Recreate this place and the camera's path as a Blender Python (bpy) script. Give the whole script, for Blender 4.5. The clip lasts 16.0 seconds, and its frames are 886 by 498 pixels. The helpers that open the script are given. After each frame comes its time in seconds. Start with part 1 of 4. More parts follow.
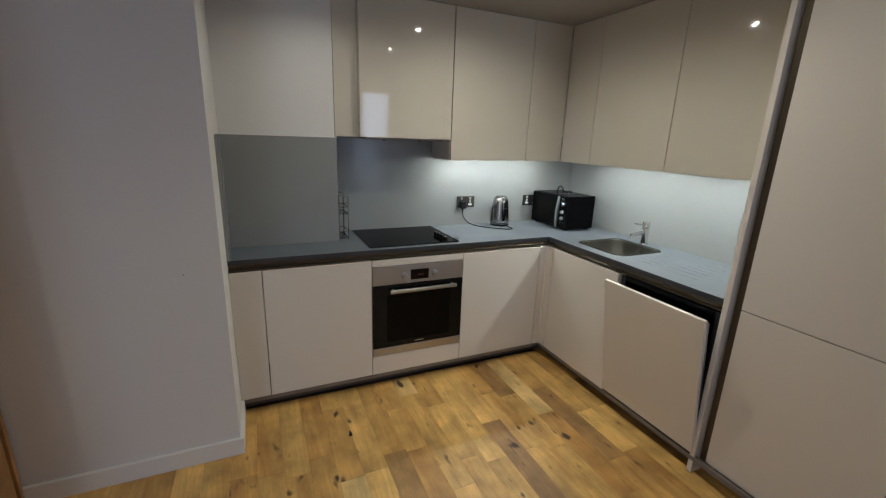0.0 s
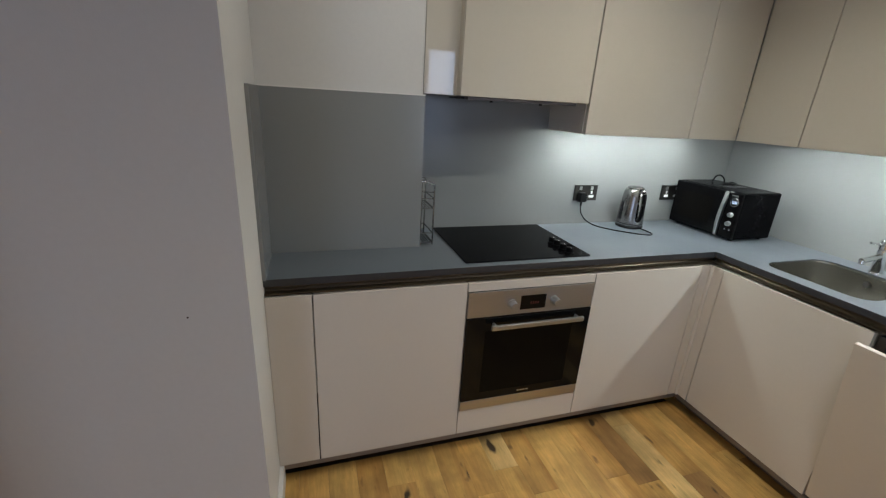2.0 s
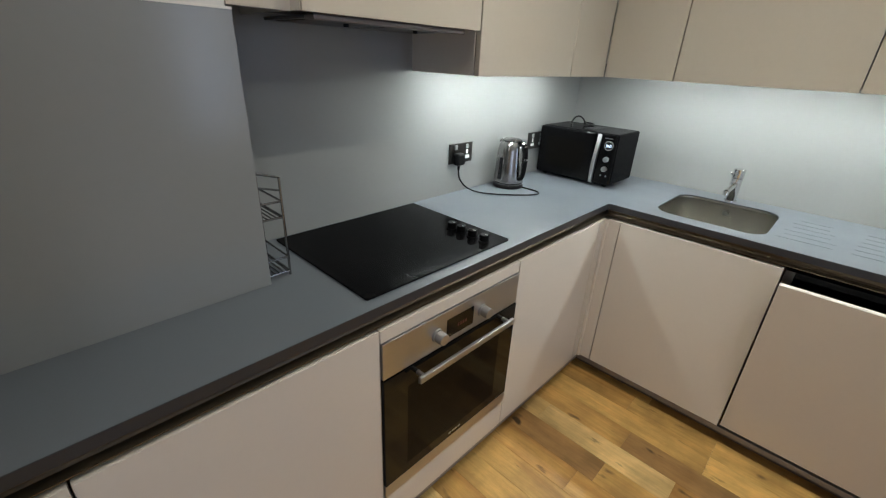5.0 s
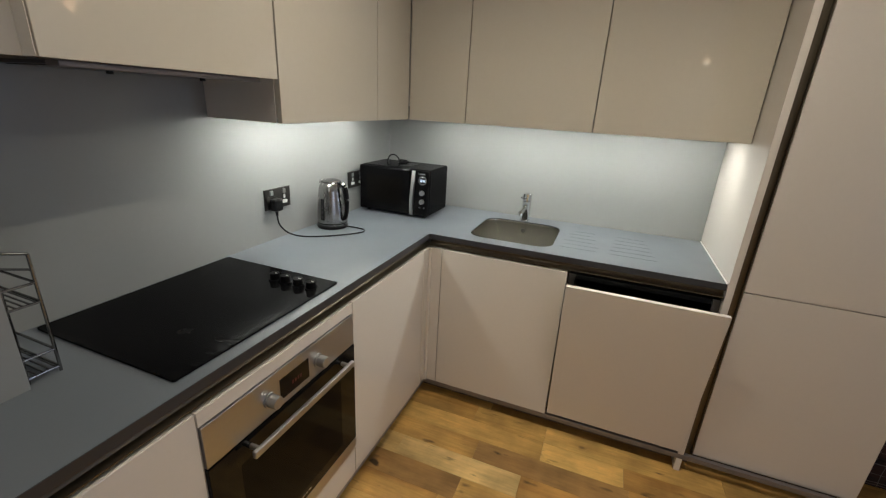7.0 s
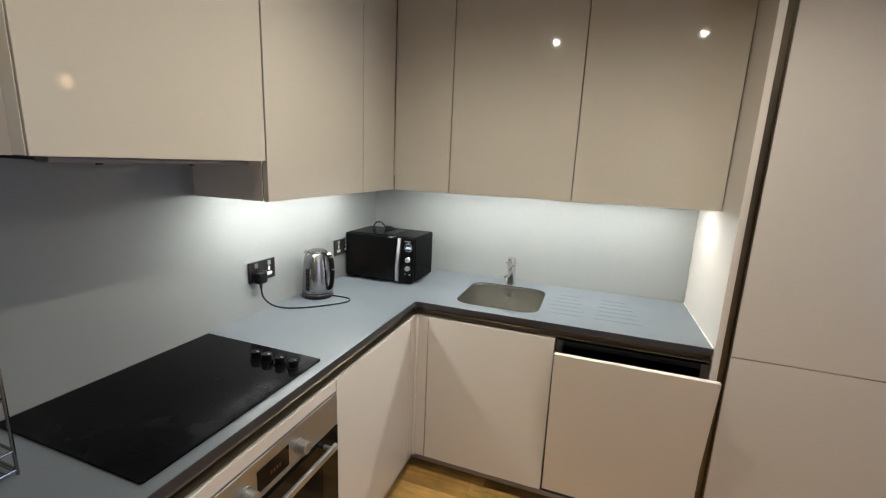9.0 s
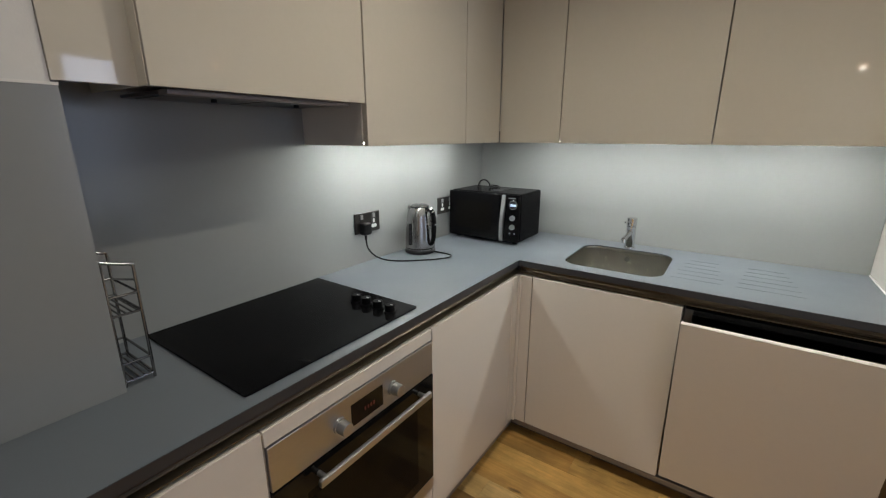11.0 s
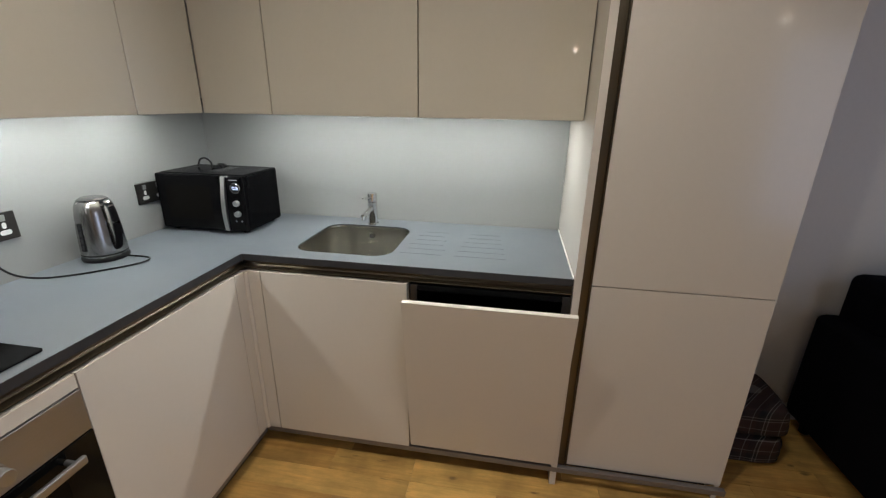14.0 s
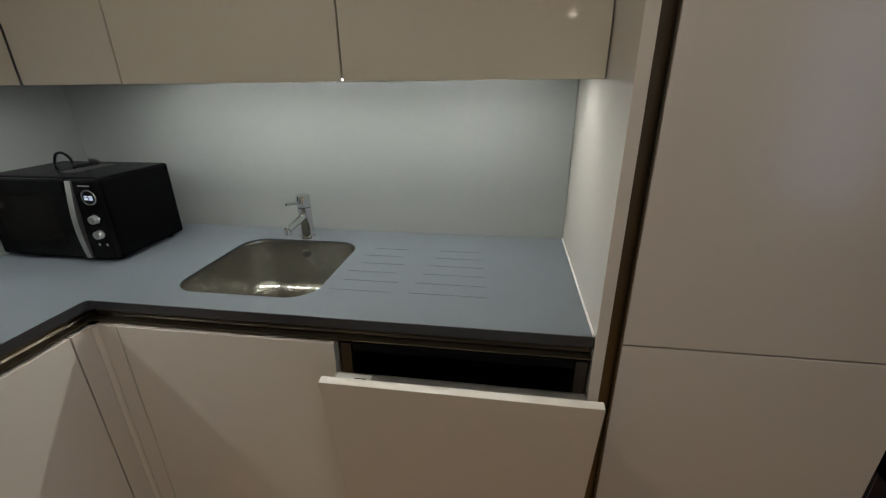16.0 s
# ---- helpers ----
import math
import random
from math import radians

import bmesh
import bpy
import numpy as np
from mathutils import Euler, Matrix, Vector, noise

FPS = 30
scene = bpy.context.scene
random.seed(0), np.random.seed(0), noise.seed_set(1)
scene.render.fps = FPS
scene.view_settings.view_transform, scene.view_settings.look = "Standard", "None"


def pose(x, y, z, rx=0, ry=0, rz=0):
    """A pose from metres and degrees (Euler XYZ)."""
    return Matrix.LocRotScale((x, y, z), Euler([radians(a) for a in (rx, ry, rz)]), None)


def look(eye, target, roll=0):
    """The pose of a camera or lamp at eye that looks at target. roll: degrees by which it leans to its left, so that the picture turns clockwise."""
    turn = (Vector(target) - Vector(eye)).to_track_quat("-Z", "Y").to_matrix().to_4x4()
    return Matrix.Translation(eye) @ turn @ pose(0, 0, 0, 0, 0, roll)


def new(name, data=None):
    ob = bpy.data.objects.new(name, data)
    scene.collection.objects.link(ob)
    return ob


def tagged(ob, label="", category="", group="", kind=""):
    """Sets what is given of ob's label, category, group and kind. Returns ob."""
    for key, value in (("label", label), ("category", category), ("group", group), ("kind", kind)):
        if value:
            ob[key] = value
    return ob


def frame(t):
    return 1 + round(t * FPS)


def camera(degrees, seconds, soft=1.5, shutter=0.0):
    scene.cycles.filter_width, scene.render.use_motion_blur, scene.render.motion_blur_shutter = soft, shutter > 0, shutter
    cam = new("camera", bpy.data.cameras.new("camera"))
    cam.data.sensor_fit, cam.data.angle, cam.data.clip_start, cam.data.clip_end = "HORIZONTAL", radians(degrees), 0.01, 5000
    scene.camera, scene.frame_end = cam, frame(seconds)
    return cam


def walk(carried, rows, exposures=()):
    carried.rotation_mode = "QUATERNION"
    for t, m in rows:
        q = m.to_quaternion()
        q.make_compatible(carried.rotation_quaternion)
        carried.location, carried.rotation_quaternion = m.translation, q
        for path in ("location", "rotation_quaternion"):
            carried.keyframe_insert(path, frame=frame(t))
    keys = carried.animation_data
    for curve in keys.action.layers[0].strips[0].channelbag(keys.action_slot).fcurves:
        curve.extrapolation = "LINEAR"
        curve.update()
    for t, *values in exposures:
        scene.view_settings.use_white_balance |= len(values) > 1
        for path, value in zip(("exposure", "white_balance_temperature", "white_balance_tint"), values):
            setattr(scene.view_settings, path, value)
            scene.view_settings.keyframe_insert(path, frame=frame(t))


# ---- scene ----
cam = camera(93.3, 16.0, soft=1.25)
PATH = [
    (0, (-1.837, -2.274, 1.588), (-1.038, -0.516, 1.070), 2.10),
    (0.5, (-1.831, -2.093, 1.562), (-1.127, -0.306, 1.005), 2.94),
    (1, (-1.795, -1.861, 1.548), (-1.245, -0.030, 0.961), 1.96),
    (1.5, (-1.788, -1.643, 1.557), (-1.314, 0.190, 0.911), 3.32),
    (2, (-1.824, -1.396, 1.541), (-1.236, 0.397, 0.881), 3.42),
    (2.5, (-1.863, -1.189, 1.525), (-1.101, 0.537, 0.861), 2.40),
    (3, (-1.829, -1.026, 1.508), (-0.984, 0.640, 0.794), 2.06),
    (5.5, (-1.754, -0.670, 1.492), (-0.295, 0.425, 0.671), 2.86),
    (6, (-1.744, -0.687, 1.494), (-0.154, 0.232, 0.702), 3.00),
    (6.5, (-1.742, -0.711, 1.501), (-0.047, 0.042, 0.754), 3.17),
    (7, (-1.738, -0.727, 1.531), (0.027, -0.056, 0.871), 3.19),
    (7.5, (-1.746, -0.723, 1.561), (0.066, -0.038, 1.063), 1.91),
    (8, (-1.749, -0.712, 1.587), (0.066, 0.030, 1.194), 1.82),
    (8.5, (-1.745, -0.705, 1.587), (0.071, 0.036, 1.196), 2.15),
    (9, (-1.727, -0.727, 1.590), (0.120, -0.077, 1.184), 2.42),
    (9.5, (-1.700, -0.742, 1.561), (0.115, -0.013, 1.148), 2.39),
    (10, (-1.679, -0.726, 1.477), (-0.070, 0.347, 0.964), -0.72),
    (12.5, (-1.560, -0.800, 1.475), (0.016, 0.309, 0.941), 0.33),
    (13, (-1.516, -0.884, 1.535), (0.194, -0.000, 0.992), 1.12),
    (13.5, (-1.448, -0.965, 1.519), (0.351, -0.336, 0.914), 0.45),
    (14, (-1.337, -0.991, 1.495), (0.525, -0.682, 0.835), 0.88),
    (14.5, (-1.158, -0.969, 1.491), (0.717, -0.885, 0.802), 0.04),
    (15, (-1.029, -0.950, 1.444), (0.841, -0.972, 0.734), 0.18),
    (15.5, (-0.900, -0.969, 1.438), (0.944, -0.872, 0.672), -0.44),
    (16, (-0.770, -1.018, 1.442), (1.064, -0.733, 0.697), -0.65),
]
EXPOSURES = [(0.0, -0.75, 6080, 8.5), (1.5, -0.73, 6000, 9), (3.0, -0.6, 5930, 9), (5.5, -0.5, 6230, 10), (6.0, -0.66, 6550, 11), (6.6, -0.8, 6680, 11), (7.0, -0.72, 6550, 11.5), (7.7, -0.46, 6350, 12), (8.5, -0.36, 6350, 12), (9.5, -0.32, 6300, 12), (10.2, -0.46, 6250, 11), (12.3, -1.11, 6420, 13), (13.2, -0.88, 6300, 13), (13.8, -0.74, 6300, 13), (14.5, -0.97, 6300, 12), (15.5, -1.36, 6350, 11), (16.0, -1.46, 6350, 10.5)]
walk(cam, [(t, look(eye, target, roll)) for t, eye, target, roll in PATH], EXPOSURES)

# ---- plan (metres): the doors of the two runs meet at the origin; x to the sink wall, y to the hob wall ----
CEIL = 2.345
BACK, SIDE = 0.55, 0.602          # faces of the two splashbacks
TOP = 0.942                       # worktop
FLOOR = 0.045                     # finished floor
DOOR_LO, DOOR_HI = 0.138, 0.878   # base doors
UP_LO, HOOD_LO = 1.443, 1.570     # undersides of the wall cabinets
UPY, UPX = 0.238, 0.220           # faces of the wall cabinets
LEFT = -1.995                     # end wall of the kitchen niche
PIER = -0.300                     # face of the wall beside the niche
WEST, SOUTH = -6.2, -4.1

# ---- light ----
world = bpy.data.worlds.new("dusk")
scene.world = world
world.use_nodes = True
wn = world.node_tree.nodes
sky = wn.new("ShaderNodeTexSky")
sky.sky_type = "NISHITA"
sky.sun_disc = False
sky.sun_elevation, sky.sun_rotation = radians(4), radians(20)
world.node_tree.links.new(sky.outputs[0], wn["Background"].inputs[0])
wn["Background"].inputs[1].default_value = 0.15

WARM = (1.0, 0.925, 0.77)
COOL = (0.97, 1.0, 0.92)
SKYBLUE = (0.62, 0.74, 1.0)


def lamp(name, kind, at, target, watts, colour, **more):
    data = bpy.data.lights.new(name, kind)
    data.energy, data.color = watts, colour
    if kind == "SPOT":
        data.spot_size, data.spot_blend, data.shadow_soft_size = radians(more["cone"]), more["blend"], more["size"]
    if kind == "AREA":
        data.shape, data.size, data.size_y = "RECTANGLE", more["w"], more["h"]
    ob = new(name, data)
    ob.matrix_world = look(at, target)
    return ob


# ceiling lamps: x, y, watts, cone, blend, depth of the ring; the two far ones hang flush with a glass shade
SPOTS = [(-0.66, -0.41, 74, 169, 1.0, 0.0045), (-0.63, -1.20, 55, 169, 1.0, 0.0092), (-1.50, -0.155, 15, 150, 0.8, 0.012), (-5.5, -1.8, 58, 172, 0.4, 0.0), (-3.45, -3.38, 44, 172, 0.4, 0.0)]
for sx, sy, watts, cone, blend, deep in SPOTS:
    lamp("downlight_beam", "SPOT", (sx, sy, CEIL - (0.003 if deep else 0.056)), (sx, sy + 0.0001, 0), watts, WARM, cone=cone, blend=blend, size=0.012 if deep else 0.03)
lamp("window_daylight", "AREA", (-0.02, SOUTH + 0.03, 1.2), (-0.02, 0, 1.0), 20, SKYBLUE, w=0.40, h=2.0)
lamp("window_daylight", "AREA", (-3.8, SOUTH + 0.03, 1.2), (-3.0, 0, 1.0), 27, SKYBLUE, w=1.1, h=2.0)


# ---- materials ----
def material(name, colour, rough=0.5, metal=0.0, vary=0.06, scale=3.0, fine=60.0, bump=0.0, bump_scale=200.0, rough_vary=0.08, coat=0.0, emit=0.0, stretch=(1, 1, 1), ior=1.5):
    """A principled surface: colour and gloss wander at a coarse and a fine scale, with a fine relief."""
    m = bpy.data.materials.new(name)
    m.use_nodes = True
    n, l = m.node_tree.nodes, m.node_tree.links
    b = n["Principled BSDF"]
    b.inputs["Metallic"].default_value = metal
    b.inputs["IOR"].default_value = ior
    b.inputs["Coat Weight"].default_value = coat
    b.inputs["Coat Roughness"].default_value = 0.06
    tc = n.new("ShaderNodeTexCoord")
    mp = n.new("ShaderNodeMapping")
    mp.inputs["Scale"].default_value = stretch
    l.new(tc.outputs["Object"], mp.inputs["Vector"])
    a, c = n.new("ShaderNodeTexNoise"), n.new("ShaderNodeTexNoise")
    a.inputs["Scale"].default_value, c.inputs["Scale"].default_value = scale, fine
    a.inputs["Detail"].default_value, c.inputs["Detail"].default_value = 4, 6
    for q in (a, c):
        l.new(mp.outputs[0], q.inputs["Vector"])
    mix = n.new("ShaderNodeMath")
    mix.operation = "ADD"
    l.new(a.outputs["Fac"], mix.inputs[0])
    l.new(c.outputs["Fac"], mix.inputs[1])
    ramp = n.new("ShaderNodeMapRange")
    ramp.inputs["From Min"].default_value, ramp.inputs["From Max"].default_value = 0.6, 1.4
    ramp.inputs["To Min"].default_value, ramp.inputs["To Max"].default_value = 1 - vary, 1 + vary
    l.new(mix.outputs[0], ramp.inputs["Value"])
    tint = n.new("ShaderNodeVectorMath")
    tint.operation = "SCALE"
    tint.inputs[0].default_value = colour
    l.new(ramp.outputs[0], tint.inputs["Scale"])
    l.new(tint.outputs[0], b.inputs["Base Color"])
    rr = n.new("ShaderNodeMapRange")
    rr.inputs["From Min"].default_value, rr.inputs["From Max"].default_value = 0.3, 0.7
    rr.inputs["To Min"].default_value, rr.inputs["To Max"].default_value = max(0.02, rough - rough_vary), rough + rough_vary
    l.new(a.outputs["Fac"], rr.inputs["Value"])
    l.new(rr.outputs[0], b.inputs["Roughness"])
    if bump:
        g, bp = n.new("ShaderNodeTexNoise"), n.new("ShaderNodeBump")
        g.inputs["Scale"].default_value, g.inputs["Detail"].default_value = bump_scale, 3
        bp.inputs["Strength"].default_value, bp.inputs["Distance"].default_value = bump, 0.002
        l.new(mp.outputs[0], g.inputs["Vector"])
        l.new(g.outputs["Fac"], bp.inputs["Height"])
        l.new(bp.outputs[0], b.inputs["Normal"])
    if emit:
        b.inputs["Emission Color"].default_value = (*colour, 1)
        b.inputs["Emission Strength"].default_value = emit
    return m


def wood(name, light, dark, along=1, gloss=0.38, spread=0.5, knots=True):
    """Boards: every board has its own tone, long grain along its length, darker figure and a few knots."""
    m = bpy.data.materials.new(name)
    m.use_nodes = True
    n, l = m.node_tree.nodes, m.node_tree.links
    b = n["Principled BSDF"]
    tc, info = n.new("ShaderNodeTexCoord"), n.new("ShaderNodeObjectInfo")
    geo = n.new("ShaderNodeNewGeometry")
    add = n.new("ShaderNodeMath")
    add.operation = "ADD"
    l.new(info.outputs["Random"], add.inputs[0])
    l.new(geo.outputs["Random Per Island"], add.inputs[1])
    shift = n.new("ShaderNodeVectorMath")
    shift.operation = "MULTIPLY_ADD"
    comb = n.new("ShaderNodeCombineXYZ")
    for i in range(3):
        l.new(add.outputs[0], comb.inputs[i])
    shift.inputs[1].default_value = (37, 53, 11)
    l.new(comb.outputs[0], shift.inputs[0])
    l.new(tc.outputs["Object"], shift.inputs[2])
    scale = [9.0, 9.0, 9.0]
    scale[along] = 0.9
    mp = n.new("ShaderNodeMapping")
    mp.inputs["Scale"].default_value = scale
    l.new(shift.outputs[0], mp.inputs["Vector"])
    fig, grain, blot, knot = (n.new("ShaderNodeTexNoise") for _ in range(4))
    fig.inputs["Scale"].default_value, fig.inputs["Detail"].default_value, fig.inputs["Distortion"].default_value = 1.1, 5, 1.2
    grain.inputs["Scale"].default_value, grain.inputs["Detail"].default_value, grain.inputs["Roughness"].default_value = 9, 8, 0.7
    blot.inputs["Scale"].default_value, blot.inputs["Detail"].default_value = 5.5, 4
    knot.inputs["Scale"].default_value, knot.inputs["Detail"].default_value = 13.0, 2
    l.new(mp.outputs[0], fig.inputs["Vector"])
    l.new(mp.outputs[0], grain.inputs["Vector"])
    l.new(shift.outputs[0], blot.inputs["Vector"])
    kmap = n.new("ShaderNodeMapping")
    kscale = [1.0, 1.0, 1.0]
    kscale[along] = 0.45
    kmap.inputs["Scale"].default_value = kscale
    l.new(shift.outputs[0], kmap.inputs["Vector"])
    l.new(kmap.outputs[0], knot.inputs["Vector"])
    white = n.new("ShaderNodeTexWhiteNoise")
    white.noise_dimensions = "1D"
    l.new(add.outputs[0], white.inputs["W"])
    total = n.new("ShaderNodeMath")
    total.operation = "MULTIPLY_ADD"
    l.new(white.outputs["Value"], total.inputs[0])
    total.inputs[1].default_value = spread
    l.new(fig.outputs["Fac"], total.inputs[2])
    tone = n.new("ShaderNodeValToRGB")
    tone.color_ramp.elements[0].position, tone.color_ramp.elements[1].position = 0.34, 0.98
    tone.color_ramp.elements[0].color, tone.color_ramp.elements[1].color = (*light, 1), (*dark, 1)
    l.new(total.outputs[0], tone.inputs["Fac"])
    g = n.new("ShaderNodeMapRange")
    g.inputs["From Min"].default_value, g.inputs["From Max"].default_value = 0.3, 0.7
    g.inputs["To Min"].default_value, g.inputs["To Max"].default_value = 0.84, 1.14
    l.new(grain.outputs["Fac"], g.inputs["Value"])
    s = n.new("ShaderNodeMapRange")
    s.inputs["From Min"].default_value, s.inputs["From Max"].default_value = 0.3, 0.72
    s.inputs["To Min"].default_value, s.inputs["To Max"].default_value = 1.22, 0.60
    l.new(blot.outputs["Fac"], s.inputs["Value"])
    mul = n.new("ShaderNodeMath")
    mul.operation = "MULTIPLY"
    l.new(g.outputs[0], mul.inputs[0])
    l.new(s.outputs[0], mul.inputs[1])
    out = n.new("ShaderNodeVectorMath")
    out.operation = "SCALE"
    l.new(tone.outputs["Color"], out.inputs[0])
    l.new(mul.outputs[0], out.inputs["Scale"])
    final = out.outputs[0]
    if knots:
        kr = n.new("ShaderNodeMapRange")
        kr.inputs["From Min"].default_value, kr.inputs["From Max"].default_value = 0.67, 0.74
        l.new(knot.outputs["Fac"], kr.inputs["Value"])
        km = n.new("ShaderNodeMix")
        km.data_type = "RGBA"
        l.new(kr.outputs[0], km.inputs["Factor"])
        l.new(final, km.inputs[6])
        km.inputs[7].default_value = (0.045, 0.025, 0.012, 1)
        final = km.outputs[2]
        # short dark pores and cracks along the grain
        cmap, crack, cr, cm = n.new("ShaderNodeMapping"), n.new("ShaderNodeTexNoise"), n.new("ShaderNodeMapRange"), n.new("ShaderNodeMix")
        cscale = [42.0, 42.0, 42.0]
        cscale[along] = 9.0
        cmap.inputs["Scale"].default_value = cscale
        crack.inputs["Scale"].default_value, crack.inputs["Detail"].default_value = 1.0, 3
        l.new(shift.outputs[0], cmap.inputs["Vector"])
        l.new(cmap.outputs[0], crack.inputs["Vector"])
        cr.inputs["From Min"].default_value, cr.inputs["From Max"].default_value = 0.68, 0.78
        cr.inputs["To Max"].default_value = 0.75
        l.new(crack.outputs["Fac"], cr.inputs["Value"])
        cm.data_type = "RGBA"
        l.new(cr.outputs[0], cm.inputs["Factor"])
        l.new(final, cm.inputs[6])
        cm.inputs[7].default_value = (0.09, 0.045, 0.018, 1)
        final = cm.outputs[2]
    l.new(final, b.inputs["Base Color"])
    rr = n.new("ShaderNodeMapRange")
    rr.inputs["To Min"].default_value, rr.inputs["To Max"].default_value = gloss - 0.1, gloss + 0.14
    l.new(blot.outputs["Fac"], rr.inputs["Value"])
    l.new(rr.outputs[0], b.inputs["Roughness"])
    bp = n.new("ShaderNodeBump")
    bp.inputs["Strength"].default_value, bp.inputs["Distance"].default_value = 0.25, 0.0015
    l.new(grain.outputs["Fac"], bp.inputs["Height"])
    l.new(bp.outputs[0], b.inputs["Normal"])
    return m


def plaid(name):
    """A woven tartan: dark red-brown ground, charcoal bands and pale overcheck lines."""
    m = bpy.data.materials.new(name)
    m.use_nodes = True
    n, l = m.node_tree.nodes, m.node_tree.links
    b = n["Principled BSDF"]
    b.inputs["Roughness"].default_value = 0.95
    tc, sep = n.new("ShaderNodeTexCoord"), n.new("ShaderNodeSeparateXYZ")
    l.new(tc.outputs["Object"], sep.inputs[0])
    across = n.new("ShaderNodeMath")
    across.operation = "ADD"
    l.new(sep.outputs[0], across.inputs[0])
    l.new(sep.outputs[1], across.inputs[1])

    def bands(source, period, stops):
        k, fr, ramp = n.new("ShaderNodeMath"), n.new("ShaderNodeMath"), n.new("ShaderNodeValToRGB")
        k.operation, fr.operation = "DIVIDE", "FRACT"
        k.inputs[1].default_value = period
        l.new(source, k.inputs[0])
        l.new(k.outputs[0], fr.inputs[0])
        l.new(fr.outputs[0], ramp.inputs["Fac"])
        ramp.color_ramp.interpolation = "CONSTANT"
        e = ramp.color_ramp.elements
        e[0].position, e[0].color = 0.0, (*stops[0][1], 1)
        e[1].position, e[1].color = stops[1][0], (*stops[1][1], 1)
        for p, c in stops[2:]:
            e.new(p).color = (*c, 1)
        return ramp.outputs["Color"]

    red, char, pale = (0.040, 0.020, 0.019), (0.014, 0.014, 0.017), (0.20, 0.185, 0.18)
    stops = [(0.0, red), (0.30, pale), (0.335, char), (0.42, pale), (0.455, char), (0.70, red), (0.86, pale), (0.89, red)]
    mix = n.new("ShaderNodeMix")
    mix.data_type = "RGBA"
    mix.inputs["Factor"].default_value = 0.5
    l.new(bands(across.outputs[0], 0.11, stops), mix.inputs[6])
    l.new(bands(sep.outputs[2], 0.10, stops), mix.inputs[7])
    l.new(mix.outputs[2], b.inputs["Base Color"])
    w, bp = n.new("ShaderNodeTexNoise"), n.new("ShaderNodeBump")
    w.inputs["Scale"].default_value = 300
    bp.inputs["Strength"].default_value = 0.4
    l.new(tc.outputs["Object"], w.inputs["Vector"])
    l.new(w.outputs["Fac"], bp.inputs["Height"])
    l.new(bp.outputs[0], b.inputs["Normal"])
    return m


GLOSS = material("cream_gloss", (0.565, 0.522, 0.438), 0.045, vary=0.015, rough_vary=0.012, scale=1.5, bump=0.006, bump_scale=30, coat=0.3)
SATIN = material("cream_satin", (0.645, 0.60, 0.542), 0.19, vary=0.015, rough_vary=0.03, scale=1.5, bump=0.02, bump_scale=60, coat=0.25)
TALL = material("cream_tall_front", (0.645, 0.60, 0.545), 0.22, vary=0.015, rough_vary=0.02, scale=1.5, bump=0.01, bump_scale=40, coat=0.25)
EDGE = material("white_edging", (0.78, 0.76, 0.73), 0.4, vary=0.02)
CARCASS = material("carcass_board", (0.42, 0.37, 0.31), 0.5, vary=0.03, bump=0.05)
STONE = material("grey_worktop", (0.128, 0.145, 0.166), 0.33, vary=0.05, scale=4, fine=420, rough_vary=0.05, bump=0.03, bump_scale=500)
STONE_EDGE = material("dark_worktop_edge", (0.030, 0.031, 0.036), 0.42, vary=0.06)
SPLASH = material("grey_splashback", (0.252, 0.258, 0.257), 0.20, ior=1.4, vary=0.015, scale=1.2, rough_vary=0.035, bump=0.015, bump_scale=60)
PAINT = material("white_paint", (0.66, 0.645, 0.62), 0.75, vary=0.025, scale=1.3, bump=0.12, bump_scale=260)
# darker than the walls: the ceiling's unlit look is put into its colour
CEILING_SHADED = material("shaded_ceiling_paint", (0.34, 0.31, 0.27), 0.85, vary=0.03, scale=1.1, bump=0.1, bump_scale=200)
SKIRT = material("white_skirting", (0.72, 0.70, 0.67), 0.42, vary=0.03, scale=3, bump=0.03)
BRONZE = material("bronze_profile", (0.14, 0.115, 0.08), 0.36, 0.9, rough_vary=0.04, vary=0.08, stretch=(1, 1, 1), fine=160)
PLINTH = material("brown_plinth", (0.10, 0.08, 0.065), 0.45, 0.2, vary=0.08)
TRIM_GREY = material("grey_bottom_trim", (0.21, 0.19, 0.185), 0.4, 0.5, vary=0.06)
STEEL = material("brushed_steel", (0.46, 0.455, 0.45), 0.38, 1.0, vary=0.06, scale=4, fine=40, stretch=(1, 1, 24), rough_vary=0.07)
SINK_STEEL = material("sink_steel", (0.45, 0.435, 0.40), 0.235, 1.0, vary=0.04, scale=2, fine=60, rough_vary=0.025, stretch=(1, 1, 18))
RACK_WIRE = material("dull_wire", (0.30, 0.30, 0.30), 0.2, 1.0, rough_vary=0.04, vary=0.05)
KETTLE_STEEL = material("kettle_steel", (0.36, 0.355, 0.345), 0.23, 1.0, vary=0.06, scale=3, fine=30, stretch=(20, 20, 0.6), rough_vary=0.05)
CHROME = material("chrome", (0.72, 0.72, 0.72), 0.09, 1.0, vary=0.02)
GLASS_BLACK = material("black_glass", (0.006, 0.006, 0.0065), 0.11, vary=0.2, scale=7, fine=30, rough_vary=0.06, ior=1.11)
